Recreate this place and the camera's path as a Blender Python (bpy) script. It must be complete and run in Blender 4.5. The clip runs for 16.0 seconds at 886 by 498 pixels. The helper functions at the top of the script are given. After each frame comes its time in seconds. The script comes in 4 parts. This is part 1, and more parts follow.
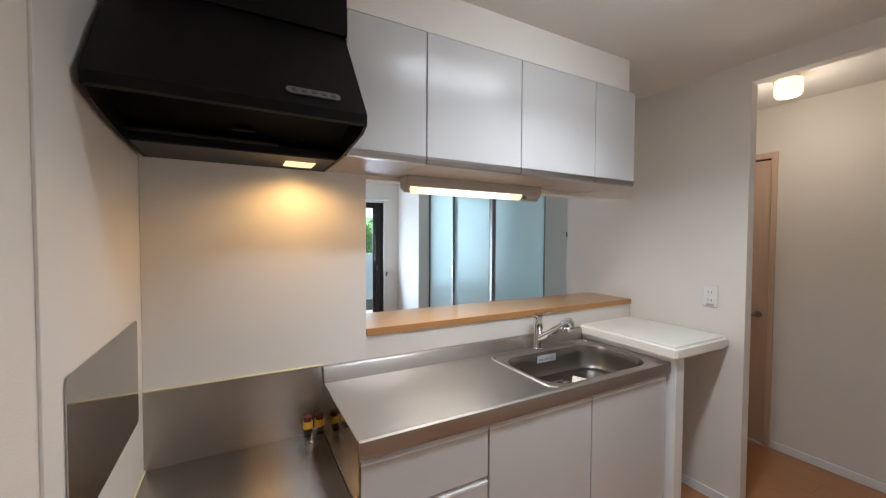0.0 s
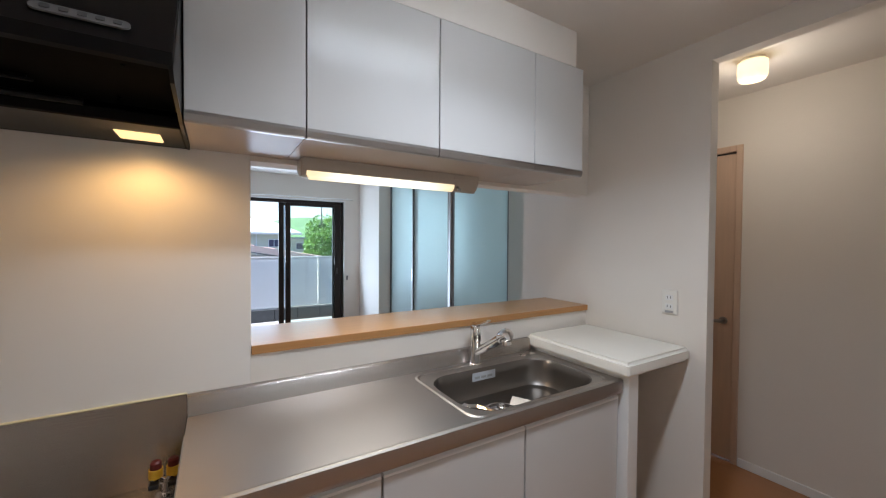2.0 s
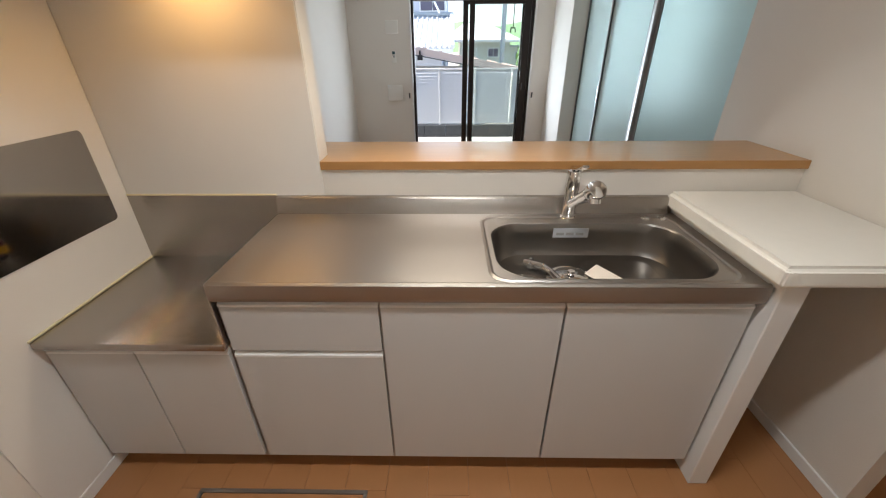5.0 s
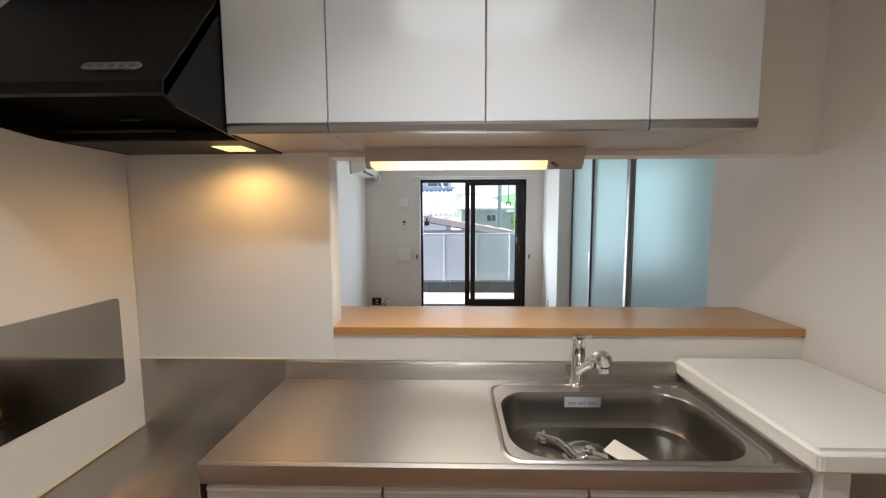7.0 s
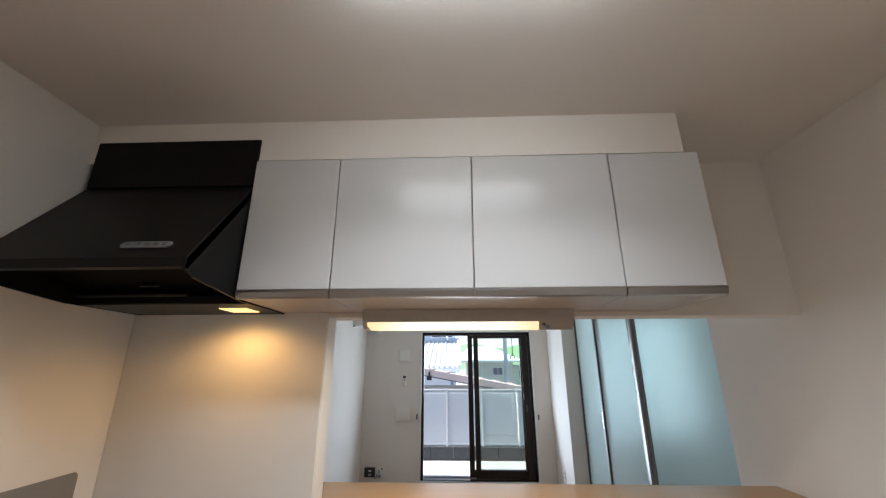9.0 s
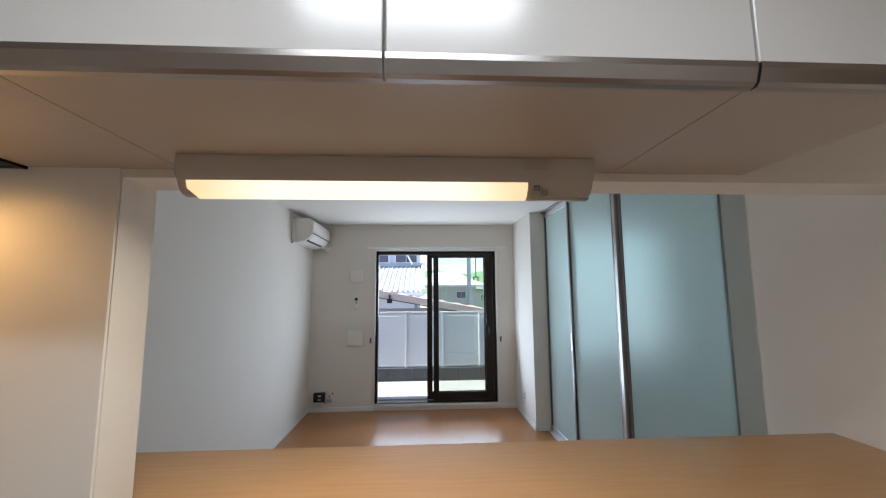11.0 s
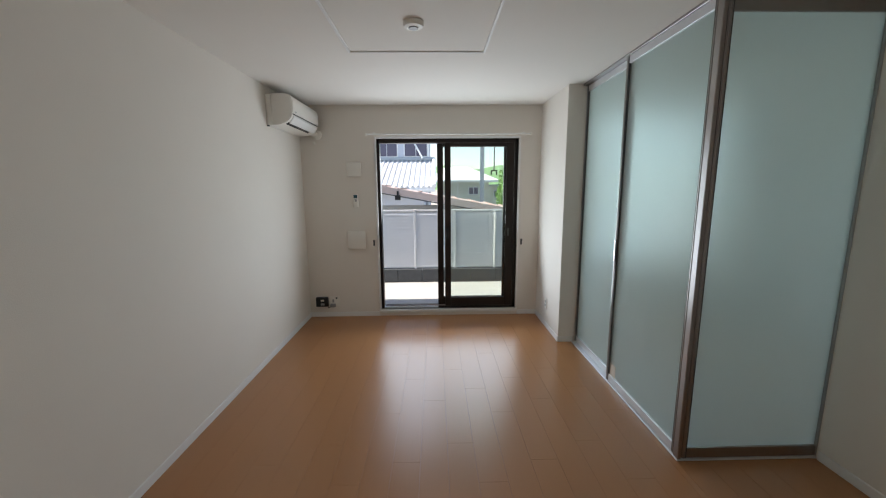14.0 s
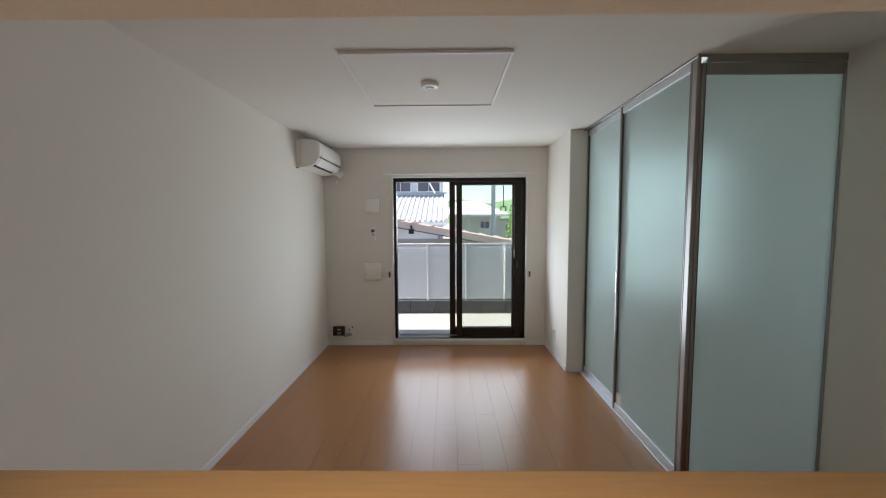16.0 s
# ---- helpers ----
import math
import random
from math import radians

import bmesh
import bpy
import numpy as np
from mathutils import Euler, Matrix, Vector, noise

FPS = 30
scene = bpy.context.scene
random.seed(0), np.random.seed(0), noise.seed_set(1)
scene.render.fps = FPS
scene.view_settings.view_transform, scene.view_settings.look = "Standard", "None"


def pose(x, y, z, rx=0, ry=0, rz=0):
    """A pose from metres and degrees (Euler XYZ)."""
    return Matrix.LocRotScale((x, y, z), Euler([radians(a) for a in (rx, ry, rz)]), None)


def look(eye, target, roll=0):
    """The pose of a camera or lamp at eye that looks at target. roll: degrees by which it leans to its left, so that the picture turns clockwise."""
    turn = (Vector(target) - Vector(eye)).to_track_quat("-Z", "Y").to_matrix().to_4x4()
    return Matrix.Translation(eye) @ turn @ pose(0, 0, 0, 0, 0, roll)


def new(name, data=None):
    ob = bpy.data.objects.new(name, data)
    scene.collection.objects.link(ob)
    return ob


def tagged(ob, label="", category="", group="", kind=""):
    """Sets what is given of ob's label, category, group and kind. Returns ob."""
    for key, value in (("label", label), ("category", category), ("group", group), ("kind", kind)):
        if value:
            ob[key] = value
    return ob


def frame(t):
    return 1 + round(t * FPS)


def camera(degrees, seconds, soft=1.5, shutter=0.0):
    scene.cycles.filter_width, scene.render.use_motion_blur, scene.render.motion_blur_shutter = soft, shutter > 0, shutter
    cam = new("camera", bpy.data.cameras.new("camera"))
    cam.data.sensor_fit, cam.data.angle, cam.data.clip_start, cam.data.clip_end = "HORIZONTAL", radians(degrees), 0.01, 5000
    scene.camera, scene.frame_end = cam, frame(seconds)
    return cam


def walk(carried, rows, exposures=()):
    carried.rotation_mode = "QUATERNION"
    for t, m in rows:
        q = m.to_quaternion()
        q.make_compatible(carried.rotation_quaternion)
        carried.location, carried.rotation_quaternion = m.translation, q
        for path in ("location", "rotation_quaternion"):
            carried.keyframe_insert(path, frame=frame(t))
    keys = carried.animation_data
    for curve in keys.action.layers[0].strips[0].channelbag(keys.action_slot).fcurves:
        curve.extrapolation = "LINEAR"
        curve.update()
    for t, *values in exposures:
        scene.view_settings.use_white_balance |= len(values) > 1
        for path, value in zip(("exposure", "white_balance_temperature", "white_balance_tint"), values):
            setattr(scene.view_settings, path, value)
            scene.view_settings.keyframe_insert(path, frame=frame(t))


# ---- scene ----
cam = camera(99.2, 16.0, soft=1.2)
PATH = [
    (0, (0.279, -1.637, 1.464), (1.235, 0.119, 1.404), 0.3),
    (0.5, (0.312, -1.648, 1.469), (1.435, 0.007, 1.501), 0.6),
    (1, (0.339, -1.636, 1.466), (1.683, -0.156, 1.514), 0.6),
    (1.5, (0.433, -1.588, 1.449), (1.8, -0.128, 1.484), 0.7),
    (2, (0.669, -1.52, 1.438), (1.705, 0.191, 1.397), 0.4),
    (2.5, (0.883, -1.431, 1.425), (1.469, 0.479, 1.319), 0.3),
    (3, (1.102, -1.39, 1.436), (1.291, 0.589, 1.219), 0.2),
    (3.5, (1.243, -1.401, 1.423), (1.2, 0.531, 0.909), -0.0),
    (4, (1.257, -1.413, 1.4), (1.175, 0.441, 0.654), -0.1),
    (4.2, (1.261, -1.405, 1.413), (1.181, 0.408, 0.573), -0.2),
    (6.3, (1.28, -1.46, 1.446), (1.327, 0.291, 0.481), -0.5),
    (6.5, (1.266, -1.459, 1.464), (1.278, 0.382, 0.683), -0.3),
    (7, (1.255, -1.468, 1.501), (1.205, 0.523, 1.319), -0.2),
    (7.5, (1.256, -1.496, 1.525), (1.18, 0.493, 1.715), 0.2),
    (8, (1.262, -1.527, 1.551), (1.17, 0.401, 2.074), 0.2),
    (8.2, (1.269, -1.527, 1.558), (1.178, 0.377, 2.165), -0.0),
    (10.3, (1.324, -1.215, 1.482), (1.323, 0.743, 1.89), 0.1),
    (10.5, (1.331, -1.08, 1.487), (1.364, 0.892, 1.82), -0.4),
    (11, (1.395, -0.785, 1.485), (1.5, 1.199, 1.709), -0.4),
    (11.5, (1.443, -0.556, 1.48), (1.546, 1.433, 1.659), -0.2),
    (12, (1.434, -0.4, 1.47), (1.495, 1.598, 1.519), -0.2),
    (12.5, (1.418, -0.296, 1.468), (1.474, 1.703, 1.44), -0.2),
    (13, (1.418, -0.201, 1.482), (1.471, 1.797, 1.423), -0.2),
    (13.5, (1.416, -0.124, 1.499), (1.468, 1.872, 1.401), -0.2),
    (13.8, (1.416, -0.095, 1.501), (1.467, 1.893, 1.287), -0.4),
    (14, (1.416, -0.088, 1.488), (1.457, 1.885, 1.165), -0.4),
    (14.5, (1.41, -0.096, 1.49), (1.417, 1.853, 1.039), -0.3),
    (15, (1.403, -0.096, 1.496), (1.403, 1.855, 1.06), -0.3),
    (15.5, (1.407, -0.17, 1.5), (1.399, 1.805, 1.184), -0.2),
    (16, (1.412, -0.314, 1.507), (1.392, 1.68, 1.359), -0.3),
]
walk(cam, [(t, look(eye, target, roll)) for t, eye, target, roll in PATH],
     exposures=[(0, 1.62, 5900, 10), (0.8, 1.46, 5900, 10), (1.5, 1.34, 5750, 10), (2.2, 1.34, 5850, 10), (3, 1.36, 6250, 10), (4.2, 1.40, 6600, 10), (6.4, 1.56, 6550, 10), (7, 1.42, 6300, 10), (8.2, 1.32, 6200, 10), (10.4, 1.15, 6100, 10), (11, 1.14, 6200, 10), (11.5, 1.16, 6400, 10), (12.2, 1.06, 6750, 10), (16, 0.99, 6850, 10)])

# ---- plan ----
LX, FY, RX = -0.045, 4.188, 2.62    # living room's left wall, far wall, kitchen's right wall
CEIL, KCEIL = 2.368, 2.385
OY = FY + 0.125                      # outer face of the far wall
KX = -0.022                          # kitchen's left wall
SIDE_X, SIDE_Y = 2.754, 1.752       # corner of the frosted partition
WX = 3.503                           # living room's right wall
HX = 3.555                          # hall's far wall
W0, W1, WZ0, WZ1 = 0.779, 2.350, 0.078, 2.018   # terrace window

# ---- world, sun, large lights ----
world = bpy.data.worlds.new("world")
scene.world = world
world.use_nodes = True
wn = world.node_tree.nodes
sky = wn.new("ShaderNodeTexSky")
sky.sky_type = "NISHITA"
sky.sun_disc = False
sky.sun_elevation = radians(58)
sky.sun_rotation = radians(-93)
wn["Background"].inputs["Strength"].default_value = 0.15
world.node_tree.links.new(sky.outputs["Color"], wn["Background"].inputs["Color"])


def lamp(name, kind, at, target, power, colour, size=0.1, size_y=None, angle=None, spread=None):
    d = bpy.data.lights.new(name, kind)
    d.energy, d.color = power, colour
    if kind == "AREA":
        d.size = size
        if size_y:
            d.shape, d.size_y = "RECTANGLE", size_y
    elif kind == "SUN":
        d.angle = radians(angle)
    else:
        d.shadow_soft_size = size
    if kind == "SPOT":
        d.spot_size, d.spot_blend = radians(spread), 0.6
    ob = new(name, d)
    if kind == "AREA" and spread:
        d.spread = radians(spread)
    ob.matrix_world = look(at, target)
    return ob


SUN_AT = Vector((math.sin(radians(-93)) * math.cos(radians(58)), math.cos(radians(-93)) * math.cos(radians(58)), math.sin(radians(58))))
lamp("sun", "SUN", SUN_AT * 30, (0, 0, 0), 5.0, (1.0, 0.95, 0.88), angle=0.5)
lamp("window_daylight", "AREA", (1.56, FY + 0.025, 1.05), (1.62, 0, 2.7), 16.5, (0.74, 0.86, 1.0), 1.5, 1.75)
lamp("side_room_daylight", "AREA", (3.95, FY + 0.025, 1.42), (3.7, 0, 1.2), 7.4, (0.63, 0.87, 1.0), 1.3, 1.7)
lamp("tube_light", "AREA", (1.28, -0.048, 1.656), (1.28, -0.22, 1.0), 1.4, (1.0, 0.88, 0.70), 0.56, 0.04)
lamp("kitchen_ceiling_tube", "AREA", (1.36, -0.98, 2.318), (1.36, -0.98, 0), 3.6, (0.92, 0.96, 0.98), 0.64, 0.10, spread=132)
lamp("hood_bulb", "SPOT", (0.485, -0.170, 1.722), (0.485, -0.12, 0), 2.0, (1.0, 0.54, 0.17), 0.035, spread=168)
lamp("hall_bulb", "POINT", (3.03, -0.67, 2.12), (3.03, -0.67, 0), 1.4, (1.0, 0.84, 0.66), 0.06)

# ---- materials ----


def material(name, colour, rough=0.5, metal=0.0, vary=0.06, scale=6.0, bump=0.0, bump_scale=200.0, stretch=(1, 1, 1), rough_vary=0.0,
             transmission=0.0, emit=0.0, emit_colour=None, random_value=0.0, coat=0.0, ior=1.45, sheen=0.5, brushed=None, grain=1.0):
    m = bpy.data.materials.new(name)
    m.use_nodes = True
    n, l = m.node_tree.nodes, m.node_tree.links
    p = n["Principled BSDF"]
    p.inputs["Roughness"].default_value = rough
    p.inputs["Metallic"].default_value = metal
    p.inputs["IOR"].default_value = ior
    p.inputs["Transmission Weight"].default_value = transmission
    p.inputs["Coat Weight"].default_value = coat
    p.inputs["Specular IOR Level"].default_value = sheen
    if brushed:
        p.inputs["Anisotropic"].default_value = grain
        axis = n.new("ShaderNodeCombineXYZ")
        for k, v in zip("XYZ", brushed):
            axis.inputs[k].default_value = v
        l.new(axis.outputs[0], p.inputs["Tangent"])
    p.inputs["Base Color"].default_value = (*colour, 1)
    tc = n.new("ShaderNodeTexCoord")
    mp = n.new("ShaderNodeMapping")
    mp.inputs["Scale"].default_value = stretch
    l.new(tc.outputs["Object"], mp.inputs["Vector"])
    if vary or rough_vary or random_value:
        big = n.new("ShaderNodeTexNoise")
        big.inputs["Scale"].default_value = scale
        big.inputs["Detail"].default_value = 6
        l.new(mp.outputs["Vector"], big.inputs["Vector"])
        fac = big.outputs["Fac"]
        if random_value:
            info = n.new("ShaderNodeObjectInfo")
            mixv = n.new("ShaderNodeMath")
            mixv.operation = "MULTIPLY_ADD"
            mixv.inputs[1].default_value = random_value
            l.new(info.outputs["Random"], mixv.inputs[0])
            l.new(fac, mixv.inputs[2])
            sub = n.new("ShaderNodeMath")
            sub.operation = "SUBTRACT"
            sub.inputs[1].default_value = random_value / 2
            l.new(mixv.outputs[0], sub.inputs[0])
            fac = sub.outputs[0]
        ramp = n.new("ShaderNodeMix")
        ramp.data_type = "RGBA"
        ramp.inputs["A"].default_value = (*[c * (1 - vary) for c in colour], 1)
        ramp.inputs["B"].default_value = (*[min(1, c * (1 + vary)) for c in colour], 1)
        l.new(fac, ramp.inputs["Factor"])
        l.new(ramp.outputs["Result"], p.inputs["Base Color"])
        if rough_vary:
            mr = n.new("ShaderNodeMapRange")
            mr.inputs["From Min"].default_value, mr.inputs["From Max"].default_value = 0.3, 0.7
            mr.inputs["To Min"].default_value, mr.inputs["To Max"].default_value = rough - rough_vary, rough + rough_vary
            l.new(big.outputs["Fac"], mr.inputs["Value"])
            l.new(mr.outputs["Result"], p.inputs["Roughness"])
    if bump:
        fine = n.new("ShaderNodeTexNoise")
        fine.inputs["Scale"].default_value = bump_scale
        fine.inputs["Detail"].default_value = 4
        l.new(mp.outputs["Vector"], fine.inputs["Vector"])
        b = n.new("ShaderNodeBump")
        b.inputs["Strength"].default_value = bump
        b.inputs["Distance"].default_value = 0.002
        l.new(fine.outputs["Fac"], b.inputs["Height"])
        l.new(b.outputs["Normal"], p.inputs["Normal"])
    if emit:
        p.inputs["Emission Color"].default_value = (*(emit_colour or colour), 1)
        p.inputs["Emission Strength"].default_value = emit
    return m


WALLPAPER = material("wallpaper", (0.775, 0.725, 0.660), 0.75, vary=0.02, scale=3, bump=0.35, bump_scale=260)
PANEL_WHITE = material("kitchen_panel", (0.79, 0.765, 0.725), 0.32, vary=0.015, scale=2, rough_vary=0.04)
CEILING = material("ceiling_paper", (0.78, 0.74, 0.69), 0.85, vary=0.02, scale=2, bump=0.3, bump_scale=220)
TRIM = material("white_trim", (0.80, 0.79, 0.77), 0.45, vary=0.02)
CAB_WHITE = material("cabinet_laminate", (0.60, 0.59, 0.575), 0.20, sheen=0.42, vary=0.01, scale=3, bump=0.02, bump_scale=90)
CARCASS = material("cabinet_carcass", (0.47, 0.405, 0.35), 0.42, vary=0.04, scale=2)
COUNTER_WHITE = material("white_counter_top", (0.82, 0.785, 0.715), 0.45, vary=0.02, scale=30)
STEEL = material("brushed_steel", (0.45, 0.42, 0.395), 0.26, 1.0, vary=0.03, scale=5, stretch=(0.001, 1, 1), rough_vary=0.012, bump=0.40, bump_scale=400, brushed=(0, 1, 0))
STEEL_TOP = material("brushed_steel_worktop", (0.45, 0.42, 0.395), 0.38, 1.0, vary=0.03, scale=5, stretch=(0.05, 1, 1), rough_vary=0.03, bump=0.05, bump_scale=700, brushed=(0, 1, 0), grain=0.6)
STEEL_UPRIGHT = material("brushed_steel_upright", (0.42, 0.39, 0.36), 0.26, 1.0, vary=0.03, scale=5, stretch=(0.001, 1, 1), rough_vary=0.012, bump=0.40, bump_scale=400, brushed=(0, 0, 1))
STEEL_SIDE = material("stainless_plate", (0.44, 0.42, 0.40), 0.075, 1.0, vary=0.05, scale=4, rough_vary=0.035)
STEEL_LIP = material("satin_steel_edge", (0.41, 0.385, 0.36), 0.44, 1.0, vary=0.03, scale=20, stretch=(0.05, 1, 1))
# Worktop's steel again, coloured darker to hold the shade inside the basin
STEEL_BASIN_SHADED = material("shaded_basin_steel", (0.23, 0.212, 0.195), 0.34, 1.0, vary=0.02, scale=14, rough_vary=0.0)
CHROME = material("chrome", (0.80, 0.80, 0.80), 0.07, 1.0, vary=0.0)
ALU = material("aluminium", (0.37, 0.355, 0.345), 0.34, 1.0, vary=0.04, scale=8, stretch=(1, 1, 0.1))
# Paler copy of the aluminium; on the partition it paints in the window's reflection
ALU_DAYLIT = material("daylit_aluminium", (0.72, 0.73, 0.75), 0.45, 0.6, vary=0.04, scale=8)
ALU_STRIP = material("handle_strip", (0.40, 0.385, 0.375), 0.30, 1.0, vary=0.03, scale=8)
DARK_BRONZE = material("dark_bronze_frame", (0.032, 0.024, 0.020), 0.38, 0.5, vary=0.1)
HOOD_BLACK = material("hood_black_paint", (0.006, 0.0055, 0.0055), 0.34, sheen=0.22, vary=0.1, scale=30, bump=0.05, bump_scale=400)
FILTER_BLACK = material("filter_black", (0.0012, 0.0012, 0.0012), 0.6, sheen=0.05, vary=0.1)
WOOD_TOP = material("beech_counter", (0.50, 0.275, 0.108), 0.28, vary=0.16, scale=7, stretch=(0.7, 14, 14), bump=0.03, bump_scale=40, coat=0.2)
WOOD_EDGE = material("beech_edge", (0.44, 0.225, 0.08), 0.3, vary=0.14, scale=7, stretch=(0.7, 14, 14))
FLOOR_WOOD = material("floor_plank_wood", (0.40, 0.182, 0.072), 0.29, sheen=0.75, vary=0.03, scale=6, stretch=(16, 0.7, 16), random_value=0.15)
FLOOR_GAP = material("floor_joint", (0.26, 0.125, 0.05), 0.7)
DOOR_WOOD = material("hall_door_wood", (0.64, 0.47, 0.35), 0.45, vary=0.12, scale=5, stretch=(12, 12, 0.7))
PLASTIC = material("white_plastic", (0.80, 0.77, 0.71), 0.4, vary=0.01)
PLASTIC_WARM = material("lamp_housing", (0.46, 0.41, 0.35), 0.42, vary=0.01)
GREY_DARK = material("dark_grey_plastic", (0.10, 0.10, 0.10), 0.45)
GREY_SOFT = material("switch_grey", (0.16, 0.16, 0.16), 0.45)
GREY_MID = material("grey_print", (0.34, 0.34, 0.33), 0.5)
BLACK = material("black_plastic", (0.015, 0.015, 0.016), 0.4)
SILVER_LABEL = material("silver_label", (0.50, 0.52, 0.55), 0.4, vary=0.05, scale=60)
YELLOW = material("yellow_tag", (0.75, 0.42, 0.03), 0.5)
RED_CAP = material("red_cap", (0.11, 0.015, 0.012), 0.4)
SEALANT = material("sealant", (0.74, 0.67, 0.44), 0.5, vary=0.08, scale=20)
PAPER = material("paper_tag", (0.80, 0.72, 0.62), 0.7)
LCD = material("lcd_screen", (0.05, 0.10, 0.12), 0.2)
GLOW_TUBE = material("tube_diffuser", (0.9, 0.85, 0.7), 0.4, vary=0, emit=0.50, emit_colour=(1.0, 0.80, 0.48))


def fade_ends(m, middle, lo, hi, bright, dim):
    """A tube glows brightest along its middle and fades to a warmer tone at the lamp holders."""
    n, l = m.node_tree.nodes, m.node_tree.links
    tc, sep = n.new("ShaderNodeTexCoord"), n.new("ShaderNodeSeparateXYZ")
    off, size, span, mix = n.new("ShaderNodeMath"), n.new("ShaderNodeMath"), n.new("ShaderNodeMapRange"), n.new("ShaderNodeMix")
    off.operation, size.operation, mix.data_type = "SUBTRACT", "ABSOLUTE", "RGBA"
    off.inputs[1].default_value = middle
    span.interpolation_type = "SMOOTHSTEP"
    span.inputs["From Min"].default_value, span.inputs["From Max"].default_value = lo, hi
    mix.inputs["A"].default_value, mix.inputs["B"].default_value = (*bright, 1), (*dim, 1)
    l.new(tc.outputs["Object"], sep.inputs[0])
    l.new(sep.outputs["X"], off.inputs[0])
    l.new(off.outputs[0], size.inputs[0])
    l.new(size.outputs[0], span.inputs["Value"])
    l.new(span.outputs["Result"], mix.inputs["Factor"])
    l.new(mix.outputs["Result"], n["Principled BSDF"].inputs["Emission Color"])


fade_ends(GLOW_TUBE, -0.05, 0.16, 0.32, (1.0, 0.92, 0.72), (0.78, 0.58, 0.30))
GLOW_HOOD = material("hood_bulb_glass", (0.9, 0.7, 0.4), 0.4, vary=0.0, emit=0.55, emit_colour=(1.0, 0.66, 0.25))
GLOW_HALL = material("hall_shade", (0.9, 0.8, 0.6), 0.4, vary=0, emit=0.60, emit_colour=(1.0, 0.72, 0.36))
GLOW_CEIL = material("ceiling_shade", (0.9, 0.9, 0.88), 0.4, vary=0, emit=3.9, emit_colour=(0.93, 0.97, 0.99))
CONCRETE = material("terrace_concrete", (0.35, 0.342, 0.335), 0.85, vary=0.12, scale=2.5, bump=0.2, bump_scale=120)
BLOCK_DARK = material("dark_block", (0.075, 0.08, 0.088), 0.8, vary=0.25, scale=12, bump=0.5, bump_scale=60)
FENCE = material("fence_slats", (0.76, 0.77, 0.79), 0.45, vary=0.03)
PLASTER_PINK = material("painted_fascia", (0.52, 0.42, 0.38), 0.5, vary=0.05)
ROOF_BROWN = material("brown_sheet_roof", (0.50, 0.36, 0.32), 0.45, vary=0.08, scale=2)
SHED_WALL = material("blue_grey_siding", (0.36, 0.40, 0.43), 0.7, vary=0.06)
TILE_ROOF = material("grey_roof_tiles", (0.55, 0.57, 0.60), 0.45, vary=0.12, scale=4, random_value=0.3)
HOUSE_WALL = material("pale_house_render", (0.55, 0.58, 0.66), 0.8, vary=0.05)
HOUSE_CREAM = material("cream_house_render", (0.62, 0.62, 0.52), 0.8, vary=0.05)
HOUSE_PANE = material("far_window_pane", (0.10, 0.09, 0.14), 0.2, vary=0.05)
METAL_ROOF = material("pale_metal_roof", (0.78, 0.80, 0.82), 0.4, vary=0.05)
POLE_GREY = material("pole_concrete", (0.42, 0.44, 0.47), 0.8, vary=0.05)
LEAF = material("leaves", (0.15, 0.30, 0.04), 0.55, vary=0.45, scale=3)
BARK = material("bark", (0.10, 0.07, 0.05), 0.9, vary=0.3, bump=0.6, bump_scale=30)
HILL = material("far_hills", (0.14, 0.24, 0.11), 0.9, vary=0.25, scale=0.02)
SOIL = material("ground_gravel", (0.30, 0.28, 0.25), 0.95, vary=0.2, scale=1.5, bump=0.4, bump_scale=30)


def frosted():
    m = bpy.data.materials.new("frosted_glass")
    m.use_nodes = True
    n, l = m.node_tree.nodes, m.node_tree.links
    p = n["Principled BSDF"]
    p.inputs["Base Color"].default_value = (0.84, 0.92, 0.905, 1)
    p.inputs["Roughness"].default_value = 0.76
    p.inputs["Transmission Weight"].default_value = 1.0
    p.inputs["IOR"].default_value = 1.1
    t = n.new("ShaderNodeBsdfTranslucent")
    t.inputs["Color"].default_value = (0.75, 0.83, 0.82, 1)
    d = n.new("ShaderNodeBsdfDiffuse")
    d.inputs["Color"].default_value = (0.55, 0.60, 0.59, 1)
    a, b = n.new("ShaderNodeMixShader"), n.new("ShaderNodeMixShader")
    a.inputs[0].default_value, b.inputs[0].default_value = 0.42, 0.28
    l.new(p.outputs[0], a.inputs[1])
    l.new(t.outputs[0], a.inputs[2])
    l.new(a.outputs[0], b.inputs[1])
    l.new(d.outputs[0], b.inputs[2])
    l.new(b.outputs[0], n["Material Output"].inputs["Surface"])
    return m


FROST = frosted()


def clear_pane():
    m = bpy.data.materials.new("window_glass")
    m.use_nodes = True
    n, l = m.node_tree.nodes, m.node_tree.links
    t, g, a = n.new("ShaderNodeBsdfTransparent"), n.new("ShaderNodeBsdfGlossy"), n.new("ShaderNodeMixShader")
    t.inputs["Color"].default_value = (0.955, 0.985, 0.97, 1)
    g.inputs["Roughness"].default_value = 0.0
    a.inputs[0].default_value = 0.05
    l.new(t.outputs[0], a.inputs[1])
    l.new(g.outputs[0], a.inputs[2])
    l.new(a.outputs[0], n["Material Output"].inputs["Surface"])
    return m


GLASS = clear_pane()

# ---- mesh helpers ----


